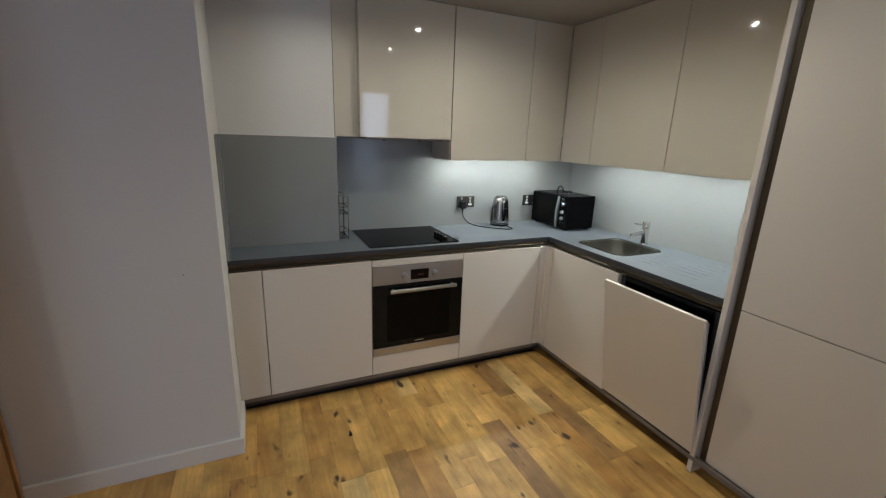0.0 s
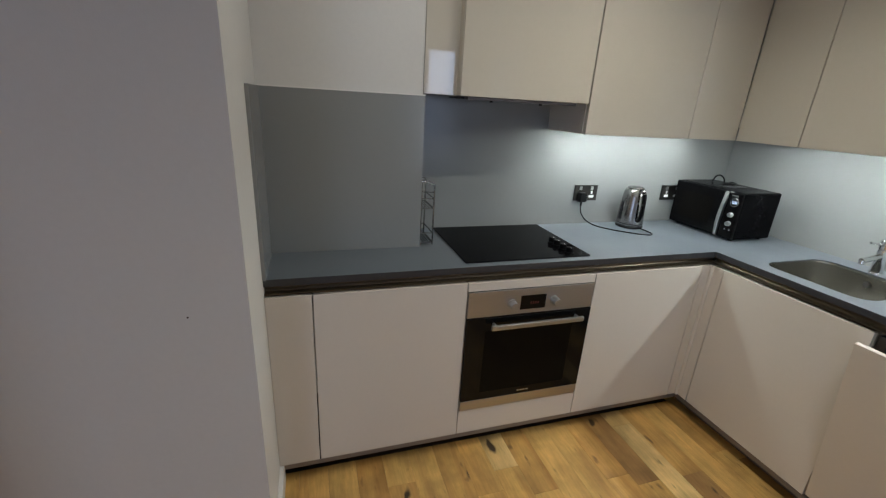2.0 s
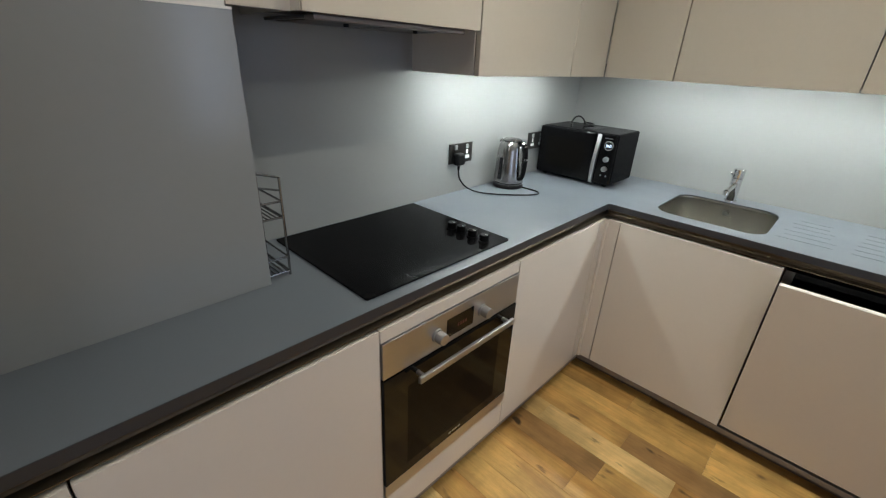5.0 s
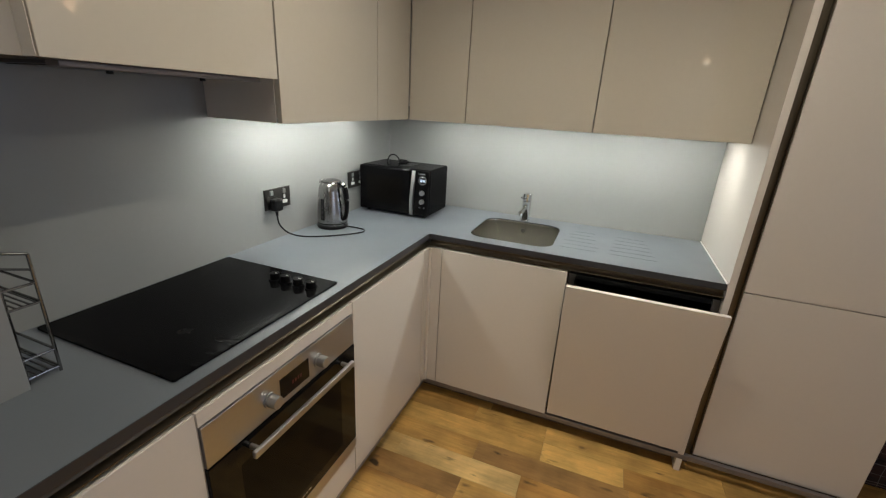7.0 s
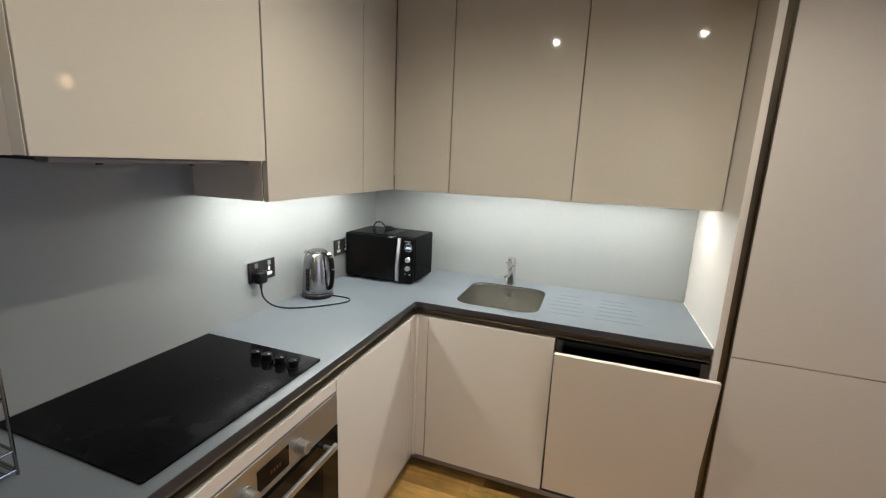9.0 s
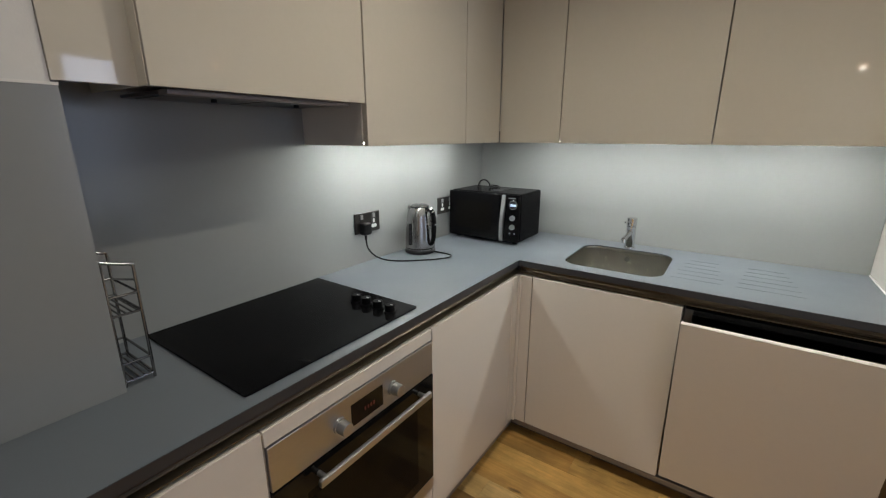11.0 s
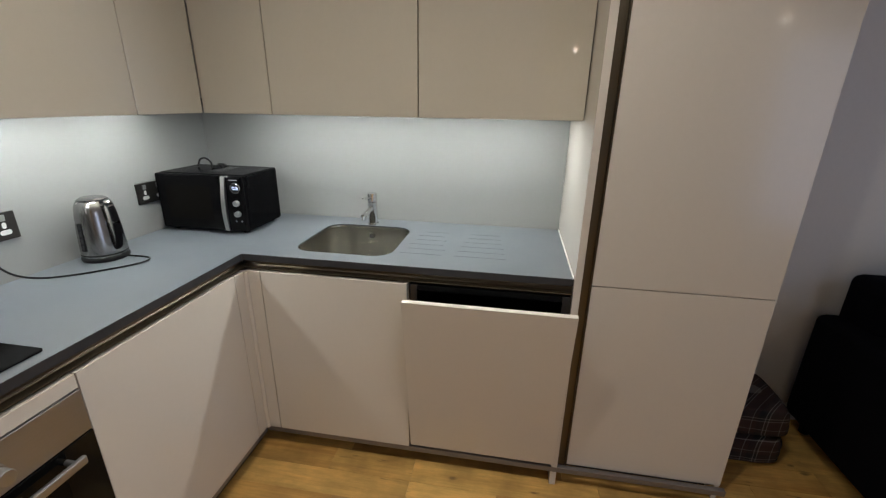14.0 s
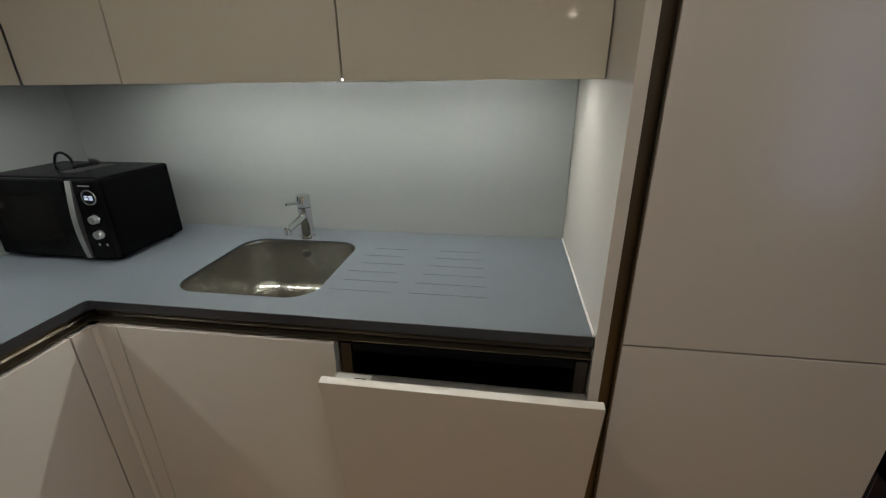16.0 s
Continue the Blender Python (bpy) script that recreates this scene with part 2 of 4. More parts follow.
# faint dried smears on the hob
sn, sl = GLASS_BLACK.node_tree.nodes, GLASS_BLACK.node_tree.links
smear, smear_amount, smear_mix = sn.new("ShaderNodeTexNoise"), sn.new("ShaderNodeMapRange"), sn.new("ShaderNodeMix")
smear.inputs["Scale"].default_value, smear.inputs["Detail"].default_value, smear.inputs["Distortion"].default_value = 7.0, 5, 0.8
sl.new(sn["Texture Coordinate"].outputs["Object"], smear.inputs["Vector"])
smear_amount.inputs["From Min"].default_value, smear_amount.inputs["From Max"].default_value = 0.5, 0.9
sl.new(smear.outputs["Fac"], smear_amount.inputs["Value"])
smear_mix.data_type = "RGBA"
smear_mix.inputs[6].default_value, smear_mix.inputs[7].default_value = (0.004, 0.004, 0.0045, 1), (0.014, 0.014, 0.014, 1)
sl.new(smear_amount.outputs[0], smear_mix.inputs["Factor"])
sl.new(smear_mix.outputs[2], sn["Principled BSDF"].inputs["Base Color"])
OVEN_GLASS = material("oven_glass", (0.005, 0.005, 0.005), 0.08, vary=0.1, rough_vary=0.02, ior=1.28)
OVEN_INNER = material("oven_inner_glass", (0.005, 0.0045, 0.004), 0.10, vary=0.1, rough_vary=0.02, ior=1.15)
PLASTIC = material("black_plastic", (0.007, 0.007, 0.0075), 0.38, ior=1.28, vary=0.1, bump=0.03)
KNOB = material("matt_black_knob", (0.004, 0.004, 0.0045), 0.55, ior=1.15, vary=0.1)
ENAMEL = material("black_enamel", (0.003, 0.003, 0.0035), 0.22, ior=1.10, vary=0.15, scale=5, rough_vary=0.04, bump=0.03, bump_scale=90)
NICKEL = material("black_nickel", (0.060, 0.056, 0.052), 0.38, 0.85, vary=0.06)
WHITE_PLASTIC = material("white_plastic", (0.74, 0.74, 0.72), 0.35, vary=0.02)
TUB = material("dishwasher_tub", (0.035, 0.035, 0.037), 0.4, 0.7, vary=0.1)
PALE_STEEL = material("pale_steel", (0.45, 0.45, 0.44), 0.39, 1.0, vary=0.05)
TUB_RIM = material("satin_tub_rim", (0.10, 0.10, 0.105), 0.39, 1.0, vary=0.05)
PAPER = material("paper_label", (0.70, 0.70, 0.68), 0.6, vary=0.03)
INK = material("dark_ink", (0.05, 0.05, 0.05), 0.6)
FABRIC = material("dark_navy_fabric", (0.0035, 0.0035, 0.005), 1.0, ior=1.15, vary=0.2, scale=6, fine=200, bump=0.3, bump_scale=350)
LED = material("led_strip", COOL, 0.4, emit=272.0)
BULB = material("lamp_disc", WARM, 0.4, emit=110.0)
SHADE = material("lamp_shade", (1.0, 0.66, 0.38), 0.4, emit=9.0)
DIGIT = material("display_digits", (0.65, 0.75, 1.0), 0.4, emit=2.5)
RED_DIGIT = material("oven_digits", (0.06, 0.006, 0.003), 0.4, emit=0.3)
FLOOR_WOOD = wood("oak_floor", (0.76, 0.487, 0.152), (0.46, 0.236, 0.062), along=1, gloss=0.42, spread=0.38)
FLOOR_DARK = wood("brown_oak_floor", (0.47, 0.275, 0.095), (0.28, 0.145, 0.048), along=1, gloss=0.42, spread=0.2)
FLOOR_PALE = wood("blond_oak_floor", (0.80, 0.57, 0.24), (0.60, 0.375, 0.125), along=1, gloss=0.42, spread=0.2)
DOOR_WOOD = wood("oak_door", (0.42, 0.22, 0.075), (0.30, 0.14, 0.045), along=2, gloss=0.42, spread=0.1, knots=False)
PLAID = plaid("plaid_wool")
PANE = bpy.data.materials.new("window_glass")
PANE.use_nodes = True
PANE.node_tree.nodes["Principled BSDF"].inputs["Transmission Weight"].default_value = 1.0
PANE.node_tree.nodes["Principled BSDF"].inputs["Roughness"].default_value = 0.0


# ---- building ----
def box(bm, x0, x1, y0, y1, z0, z1, bevel=0.0, seg=2):
    g = bmesh.ops.create_cube(bm, size=1, matrix=Matrix.Translation(((x0 + x1) / 2, (y0 + y1) / 2, (z0 + z1) / 2)) @ Matrix.Diagonal((abs(x1 - x0), abs(y1 - y0), abs(z1 - z0), 1)))
    if bevel:
        es = list({e for v in g["verts"] for e in v.link_edges})
        bmesh.ops.bevel(bm, geom=es, offset=bevel, segments=seg, affect="EDGES", profile=0.5)
    return bm


def rod(bm, p0, p1, r0, r1=None, seg=16, bevel=0.0):
    p0, p1 = Vector(p0), Vector(p1)
    d = p1 - p0
    m = Matrix.Translation((p0 + p1) / 2) @ d.to_track_quat("Z", "Y").to_matrix().to_4x4()
    g = bmesh.ops.create_cone(bm, cap_ends=True, segments=seg, radius1=r0, radius2=r0 if r1 is None else r1, depth=d.length, matrix=m)
    if bevel:
        es = [e for e in {e for v in g["verts"] for e in v.link_edges} if max(len(f.verts) for f in e.link_faces) > 4]
        bmesh.ops.bevel(bm, geom=es, offset=bevel, segments=2, affect="EDGES", profile=0.5)
    return bm


def lathe(bm, centre, rings, seg=32):
    """A turned body: rings of (radius, height); radius 0 closes it."""
    cx, cy = centre
    last = None
    for r, z in rings:
        if r == 0:
            ring = [bm.verts.new((cx, cy, z))]
        else:
            ring = [bm.verts.new((cx + r * math.cos(2 * math.pi * i / seg), cy + r * math.sin(2 * math.pi * i / seg), z)) for i in range(seg)]
        if last:
            for i in range(seg):
                j = (i + 1) % seg
                q = [last[i % len(last)], last[j % len(last)], ring[j % len(ring)], ring[i % len(ring)]]
                q = list(dict.fromkeys(q))
                if len(q) > 2:
                    bm.faces.new(q)
        last = ring
    bmesh.ops.recalc_face_normals(bm, faces=bm.faces)
    return bm


def tube(bm, points, r, seg=8, steps=6, closed=False):
    """A round wire along a smooth line through the points."""
    pts = [Vector(p) for p in points]
    line = []
    n = len(pts)
    for i in range(n if closed else n - 1):
        a, b = pts[(i - 1) % n] if closed or i else pts[0], pts[i]
        c, d = pts[(i + 1) % n], pts[(i + 2) % n] if closed or i + 2 < n else pts[-1]
        for s in range(steps):
            t = s / steps
            line.append(0.5 * ((2 * b) + (c - a) * t + (2 * a - 5 * b + 4 * c - d) * t * t + (3 * b - a - 3 * c + d) * t ** 3))
    if not closed:
        line.append(pts[-1])
    rings = []
    up = Vector((0, 0, 1))
    for i, p in enumerate(line):
        a = line[(i - 1) % len(line)] if closed or i else line[0]
        b = line[(i + 1) % len(line)] if closed or i + 1 < len(line) else line[-1]
        d = (b - a).normalized()
        side = d.cross(up)
        side = side.normalized() if side.length > 1e-4 else Vector((1, 0, 0))
        top = side.cross(d).normalized()
        rings.append([bm.verts.new(p + r * (math.cos(2 * math.pi * k / seg) * side + math.sin(2 * math.pi * k / seg) * top)) for k in range(seg)])
    for i in range(len(rings) if closed else len(rings) - 1):
        p, q = rings[i], rings[(i + 1) % len(rings)]
        for k in range(seg):
            bm.faces.new((p[k], p[(k + 1) % seg], q[(k + 1) % seg], q[k]))
    if not closed:
        bm.faces.new(rings[0]), bm.faces.new(rings[-1])
    bmesh.ops.recalc_face_normals(bm, faces=bm.faces)
    return bm


def sweep(bm, profile, axis, a, b):
    """A profile of (depth, z), closed, drawn along x (depth is y) or along y (depth is x)."""
    def at(d, z, s):
        return (s, d, z) if axis == "x" else (d, s, z)
    r0, r1 = ([bm.verts.new(at(d, z, s)) for d, z in profile] for s in (a, b))
    n = len(profile)
    for i in range(n):
        bm.faces.new((r0[i], r0[(i + 1) % n], r1[(i + 1) % n], r1[i]))
    bm.faces.new(r0), bm.faces.new(r1)
    bmesh.ops.recalc_face_normals(bm, faces=bm.faces)
    return bm


def rounded(cx, cy, w, h, r, n=6):
    """The outline of a rectangle with round corners."""
    out = []
    for sx, sy, a0 in ((1, 1, 0), (-1, 1, 90), (-1, -1, 180), (1, -1, 270)):
        for i in range(n + 1):
            a = radians(a0 + 90 * i / n)
            out.append((cx + sx * (w / 2 - r) + r * math.cos(a), cy + sy * (h / 2 - r) + r * math.sin(a)))
    return out


def slab(bm, outline, holes, z0, z1):
    """A flat slab with holes."""
    cu = bpy.data.curves.new("slab", "CURVE")
    cu.dimensions, cu.fill_mode, cu.extrude = "2D", "BOTH", (z1 - z0) / 2
    for loop in (outline, *holes):
        sp = cu.splines.new("POLY")
        sp.points.add(len(loop) - 1)
        for p, (x, y) in zip(sp.points, loop):
            p.co = (x, y, 0, 1)
        sp.use_cyclic_u = True
    ob = new("slab", cu)
    me = bpy.data.meshes.new_from_object(ob.evaluated_get(bpy.context.evaluated_depsgraph_get()))
    me.transform(Matrix.Translation((0, 0, (z0 + z1) / 2)))
    bm.from_mesh(me)
    bpy.data.objects.remove(ob)
    bpy.data.curves.remove(cu)
    bpy.data.meshes.remove(me)
    bmesh.ops.remove_doubles(bm, verts=bm.verts, dist=0.00005)
    bmesh.ops.recalc_face_normals(bm, faces=bm.faces)
    return bm


def mesh_of(name, bm, mat):
    for e in bm.edges:
        e.smooth = False
        if len(e.link_faces) == 2:
            a, b = sorted(f.calc_area() for f in e.link_faces)
            turn = e.calc_face_angle(3)
            e.smooth = turn < 0.5 and not (turn > 0.12 and a < 0.15 * b)
    for f in bm.faces:
        f.smooth = True
    me = bpy.data.meshes.new(name)
    bm.to_mesh(me)
    bm.free()
    me.materials.append(mat)
    return me


def part(name, bm, mat, parent=None, label=""):
    ob = new(name, mesh_of(name, bm, mat))
    if parent:
        ob.parent = parent
        ob.matrix_parent_inverse = parent.matrix_world.inverted()
    return tagged(ob, label)


def thing(name, at, label, category, group=""):
    ob = new(name)
    ob.empty_display_size = 0.05
    ob.location = at
    ob.matrix_world = Matrix.Translation(at)
    return tagged(ob, label, category, group)


def block(name, mat, *spans, bevel=0.0):
    """A piece of the setting made of boxes."""
    bm = bmesh.new()
    for s in spans:
        box(bm, *s, bevel=bevel)
    return tagged(part(name, bm, mat), kind="structure")


B = bmesh.new

# ---- the setting ----
WALL = 0.14
block("ceiling", CEILING_SHADED, (WEST - WALL, 0.9, SOUTH - WALL, 0.9, CEIL, CEIL + 0.12))
block("wall_north", PAINT, (LEFT + 0.0, SIDE + 0.012, BACK + 0.012, BACK + 0.16, 0, CEIL))
block("wall_pier", PAINT, (WEST, LEFT, PIER, BACK + 0.16, 0, CEIL))
block("wall_boxing", PAINT, (LEFT, -1.392, 0.286, BACK + 0.012, TOP, CEIL))
block("wall_east", PAINT, (SIDE + 0.012, SIDE + 0.16, SOUTH, BACK + 0.16, 0, CEIL))
block("wall_west", PAINT, (WEST - WALL, WEST, SOUTH, BACK + 0.16, 0, CEIL))
WZ0, WZ1 = 0.12, 2.26
WINDOWS = [(-4.4, -3.2), (-0.25, 0.21)]
block("wall_south", PAINT, (WEST - WALL, WINDOWS[0][0], SOUTH - WALL, SOUTH, 0, CEIL), (WINDOWS[0][1], WINDOWS[1][0], SOUTH - WALL, SOUTH, 0, CEIL), (WINDOWS[1][1], SIDE + 0.16, SOUTH - WALL, SOUTH, 0, CEIL),
      *((a, b, SOUTH - WALL, SOUTH, z0, z1) for a, b in WINDOWS for z0, z1 in ((0, WZ0), (WZ1, CEIL))))
for number, (a, b) in enumerate(WINDOWS):
    window = tagged(thing(f"window_{number + 1}", ((a + b) / 2, SOUTH - 0.08, WZ0), "tall dark-framed glazed window with dusk outside", "window"), kind="structure")
    for x in (a, b - 0.04):
        part("stile", box(B(), x, x + 0.04, SOUTH - 0.11, SOUTH - 0.05, WZ0, WZ1, bevel=0.004), PLASTIC, window)
    for z in (WZ0, WZ1 - 0.05):
        part("rail", box(B(), a + 0.04, b - 0.04, SOUTH - 0.105, SOUTH - 0.055, z, z + 0.05, bevel=0.004), PLASTIC, window)
    pane = part("pane", box(B(), a + 0.04, b - 0.04, SOUTH - 0.084, SOUTH - 0.078, WZ0 + 0.05, WZ1 - 0.05), PANE, window)
    pane.visible_shadow = False

# filled screw hole in the wall beside the niche
tagged(part("wall_plug", rod(B(), (-2.142, PIER + 0.004, 0.984), (-2.142, PIER - 0.0012, 0.984), 0.0026, seg=10), PLINTH), "small dark screw hole plug in the white wall", "plug")
SK = FLOOR + 0.088
sk = B()
for spans in ((WEST, LEFT + 0.017, PIER - 0.017, PIER, FLOOR, SK), (LEFT, LEFT + 0.017, PIER, 0.03, FLOOR, SK), (SIDE, SIDE + 0.012, SOUTH, -1.85, FLOOR, SK), (WEST, SIDE, SOUTH, SOUTH + 0.012, FLOOR, SK)):
    box(sk, *spans, bevel=0.002)
tagged(part("baseboard", sk, SKIRT), "white painted skirting board", kind="structure")
tagged(part("splashback", box(B(), -1.392, SIDE, BACK, BACK + 0.012, TOP, 1.62), SPLASH), "grey glossy splashback panel behind the hob", kind="structure")
tagged(part("splashback", box(B(), SIDE, SIDE + 0.012, -1.215, BACK, TOP, 1.5), SPLASH), "grey glossy splashback panel behind the sink", kind="structure")
bm = box(B(), LEFT + 0.012, -1.384, 0.278, 0.286, TOP, 1.561)
box(bm, -1.392, -1.384, 0.286, BACK, TOP, 1.561)
tagged(part("splashback", bm, SPLASH), "grey splashback panel round the boxing", kind="structure")
tagged(part("splashback", box(B(), LEFT, LEFT + 0.012, 0.002, 0.278, TOP, 1.561), SPLASH), "grey splashback panel on the end wall", kind="structure")
tagged(part("trim", box(B(), LEFT + 0.001, -1.383, 0.277, 0.2865, 1.561, 1.566), SKIRT), "white silicone line over the splashback", kind="structure")
tagged(part("trim", box(B(), 0.012, SIDE - 0.003, -1.2155, -1.2115, TOP, TOP + 0.004), EDGE), "white silicone joint at the end panel", kind="structure")

# ---- base units ----
G = 0.0021  # half of the gap between two doors
TH = 0.019  # door thickness


def base_unit(x0, x1, label, group="base cabinets", body=True, lo=DOOR_LO, hi=DOOR_HI):
    """A cabinet of the hob run with one handleless door."""
    ob = thing("base_cabinet", ((x0 + x1) / 2, 0.02, DOOR_LO), label, "cabinet", group)
    if body:
        bm = box(B(), x0 + 0.001, x1 - 0.001, 0.028, BACK - 0.02, DOOR_LO, 0.872)
        part("body", bm, CARCASS, ob)
    part("door", box(B(), x0 + G, x1 - G, 0.0, TH, lo, hi, bevel=0.0012), SATIN, ob)
    return ob


tagged(part("filler_panel", box(B(), LEFT + 0.001, -1.838 - G, 0.0, TH, DOOR_LO, DOOR_HI, bevel=0.0012), SATIN), "narrow cream filler panel beside the end wall", "panel")
base_unit(-1.838, -1.252, "cream satin handleless base cabinet beside the oven")
base_unit(-0.658, -0.062, "cream satin handleless base cabinet beside the corner")

# corner post: two faces with a soft fold
bm = box(B(), -0.062 + G, 0.0, 0.0, TH, DOOR_LO, DOOR_HI, bevel=0.0012)
box(bm, 0.0, TH, -0.062 + G, 0.0, DOOR_LO, DOOR_HI, bevel=0.0012)
rod(bm, (-0.004, -0.004, DOOR_LO + 0.001), (-0.004, -0.004, DOOR_HI - 0.001), 0.009, seg=20)
tagged(part("corner_post", bm, SATIN), "cream folded corner post between the two runs", "panel")

sink_unit = thing("base_cabinet", (0.02, -0.35, DOOR_LO), "cream satin sink base cabinet, handleless", "cabinet", "base cabinets")
bm = box(B(), 0.021, SIDE - 0.02, -0.639, -0.621, DOOR_LO, 0.872)
box(bm, 0.021, SIDE - 0.02, -0.08, -0.064, DOOR_LO, 0.872)
box(bm, 0.021, SIDE - 0.02, -0.621, -0.08, DOOR_LO, DOOR_LO + 0.018)
part("body", bm, CARCASS, sink_unit)
part("door", box(B(), 0.0, TH, -0.640 + G, -0.062 - G, DOOR_LO, DOOR_HI, bevel=0.0012), SATIN, sink_unit)

# bottom trim and recessed plinth
bm = box(B(), LEFT + 0.013, 0.001, 0.004, 0.022, 0.112, DOOR_LO - 0.003, bevel=0.001)
box(bm, 0.003, 0.022, -1.855, 0.004, 0.112, DOOR_LO - 0.003, bevel=0.001)
tagged(part("trim", bm, TRIM_GREY), "slim grey metal trim under the base doors", kind="structure")
bm = box(B(), LEFT + 0.013, 0.08, 0.075, 0.09, FLOOR + 0.001, 0.112)
box(bm, 0.075, 0.09, -1.28, 0.075, FLOOR + 0.001, 0.112)
tagged(part("plinth", bm, PLINTH), "dark brown recessed plinth boards", kind="structure")

# finger-pull profile between doors and worktop
PROFILE = [(0.013, 0.9145), (0.028, 0.9145), (0.0305, 0.908), (0.0305, 0.898), (0.027, 0.8925), (0.012, 0.890), (0.006, 0.8895), (0.006, 0.8865), (0.024, 0.884), (0.040, 0.886), (0.040, 0.9149), (0.013, 0.9149)]
rail = thing("handle_profile", (0.02, 0.02, 0.884), "bronze metal finger-pull profile under the worktop", "profile")
part("hob_run", sweep(B(), PROFILE, "x", LEFT + 0.002, 0.038), BRONZE, rail)
part("sink_run", sweep(B(), PROFILE, "y", -1.214, 0.012), BRONZE, rail)

# ---- worktop with sink opening and drainer grooves ----
SX, SY, SW, SD = 0.286, -0.348, 0.398, 0.398
FRONT = 0.011
L_SHAPE = [(LEFT + 0.0005, BACK), (LEFT + 0.0005, FRONT), (FRONT - 0.012, FRONT), (FRONT - 0.004, FRONT - 0.004), (FRONT, FRONT - 0.012), (FRONT, -1.2145), (SIDE, -1.2145), (SIDE, BACK)]
sink_hole = rounded(SX, SY, SW, SD, 0.075, 8)
grooves = []
for i in range(6):
    gx = 0.148 + 0.058 * i
    grooves.append(rounded(gx, -0.655 - 0.012 * (i % 2), 0.005, 0.165 - 0.012 * i, 0.0024, 3))
    grooves.append(rounded(gx + 0.003, -0.885, 0.005, 0.20 - 0.015 * i, 0.0024, 3))
bm = slab(B(), L_SHAPE, [sink_hole, *grooves], TOP - 0.0009, TOP)
low = slab(B(), L_SHAPE, [sink_hole], 0.916, TOP - 0.0009)
me = bpy.data.meshes.new("low")
low.to_mesh(me), low.free()
bm.from_mesh(me)
bpy.data.meshes.remove(me)
worktop_thing = thing("worktop", (-0.7, 0.3, 0.916), "L-shaped matt grey worktop with drainer grooves", "worktop")
worktop = part("slab", bm, STONE, worktop_thing)
part("front_edge", box(B(), LEFT + 0.002, FRONT - 0.011, FRONT - 0.0012, FRONT + 0.001, 0.9165, TOP - 0.0006), STONE_EDGE, worktop_thing, "dark front edge")
part("front_edge", box(B(), FRONT - 0.0012, FRONT + 0.001, -1.2140, FRONT - 0.011, 0.9165, TOP - 0.0006), STONE_EDGE, worktop_thing, "dark front edge")
worktop.data.materials.append(STONE_EDGE)
# dark front edges; the sink opening's sides get it too, as painted-in shade
for f in worktop.data.polygons:
    c, nrm = f.center, f.normal
    if abs(nrm.z) < 0.3 and ((nrm.y < -0.3 and c.y > -0.02 and c.x < 0.02) or (nrm.x < -0.3 and abs(c.x) < 0.03) or (abs(c.x - SX) < 0.205 and abs(c.y - SY) < 0.205 and c.z < TOP - 0.001)):
        f.material_index = 1

# ---- sink ----
sink = thing("sink", (SX, SY, TOP - 0.2), "stainless steel undermount sink set in the worktop", "sink")
bm = B()
loops = [(0.3976, 0.0748, TOP - 0.0055), (0.3955, 0.0745, TOP - 0.0058), (0.3935, 0.0742, TOP - 0.012), (0.389, 0.0735, 0.80), (0.386, 0.0745, 0.788), (0.378, 0.073, 0.776), (0.366, 0.070, 0.768), (0.348, 0.066, 0.7635), (0.10, 0.03, 0.759)]
last = None
for w, r, z in loops:
    ring = [bm.verts.new((x, y, z)) for x, y in rounded(SX, SY, w, w, r, 8)]
    if last:
        for i in range(len(ring)):
            j = (i + 1) % len(ring)
            bm.faces.new((last[i], last[j], ring[j], ring[i]))
    last = ring
bm.faces.new(last)
bmesh.ops.recalc_face_normals(bm, faces=bm.faces)
for f in bm.faces:
    f.normal_flip()
bowl = part("bowl", bm, SINK_STEEL, sink)
bm = lathe(B(), (SX, SY), [(0.045, 0.7635), (0.043, 0.766), (0.036, 0.7645), (0.030, 0.7620), (0.0, 0.7615)], 28)
part("drain", bm, CHROME, sink)
bm = B()
rod(bm, (SX + 0.195, SY, 0.893), (SX + 0.186, SY, 0.893), 0.014, 0.012, 24, 0.001)
part("overflow", bm, NICKEL, sink)
bm = B()
for a in (90, 210, 330):
    c = (SX + 0.1855, SY + 0.006 * math.cos(radians(a)), 0.893 + 0.006 * math.sin(radians(a)))
    rod(bm, c, (c[0] - 0.0012, c[1], c[2]), 0.0048, seg=12)
part("overflow_hole", bm, INK, sink)

# ---- tap ----
TX, TY = 0.515, -0.343
tap = thing("tap", (TX, TY, TOP), "chrome single-lever mixer tap behind the sink", "tap")
bm = rod(B(), (TX, TY, TOP), (TX, TY, TOP + 0.008), 0.027, 0.026, 32, 0.001)
rod(bm, (TX, TY, TOP + 0.008), (TX, TY, TOP + 0.108), 0.0225, seg=32, bevel=0.001)
part("body", bm, CHROME, tap)
part("cartridge_cap", rod(B(), (TX, TY, TOP + 0.110), (TX, TY, TOP + 0.150), 0.0232, seg=32, bevel=0.002), CHROME, tap)
bm = rod(B(), (TX - 0.012, TY, TOP + 0.082), (TX - 0.118, TY + 0.006, TOP + 0.064), 0.0125, 0.0115, 24, 0.001)
rod(bm, (TX - 0.112, TY + 0.006, TOP + 0.066), (TX - 0.114, TY + 0.006, TOP + 0.049), 0.0115, seg=24, bevel=0.001)
part("spout", bm, CHROME, tap)
part("lever", rod(B(), (TX - 0.018, TY, TOP + 0.130), (TX - 0.092, TY + 0.012, TOP + 0.142), 0.0052, 0.0045, 16, 0.001), CHROME, tap)

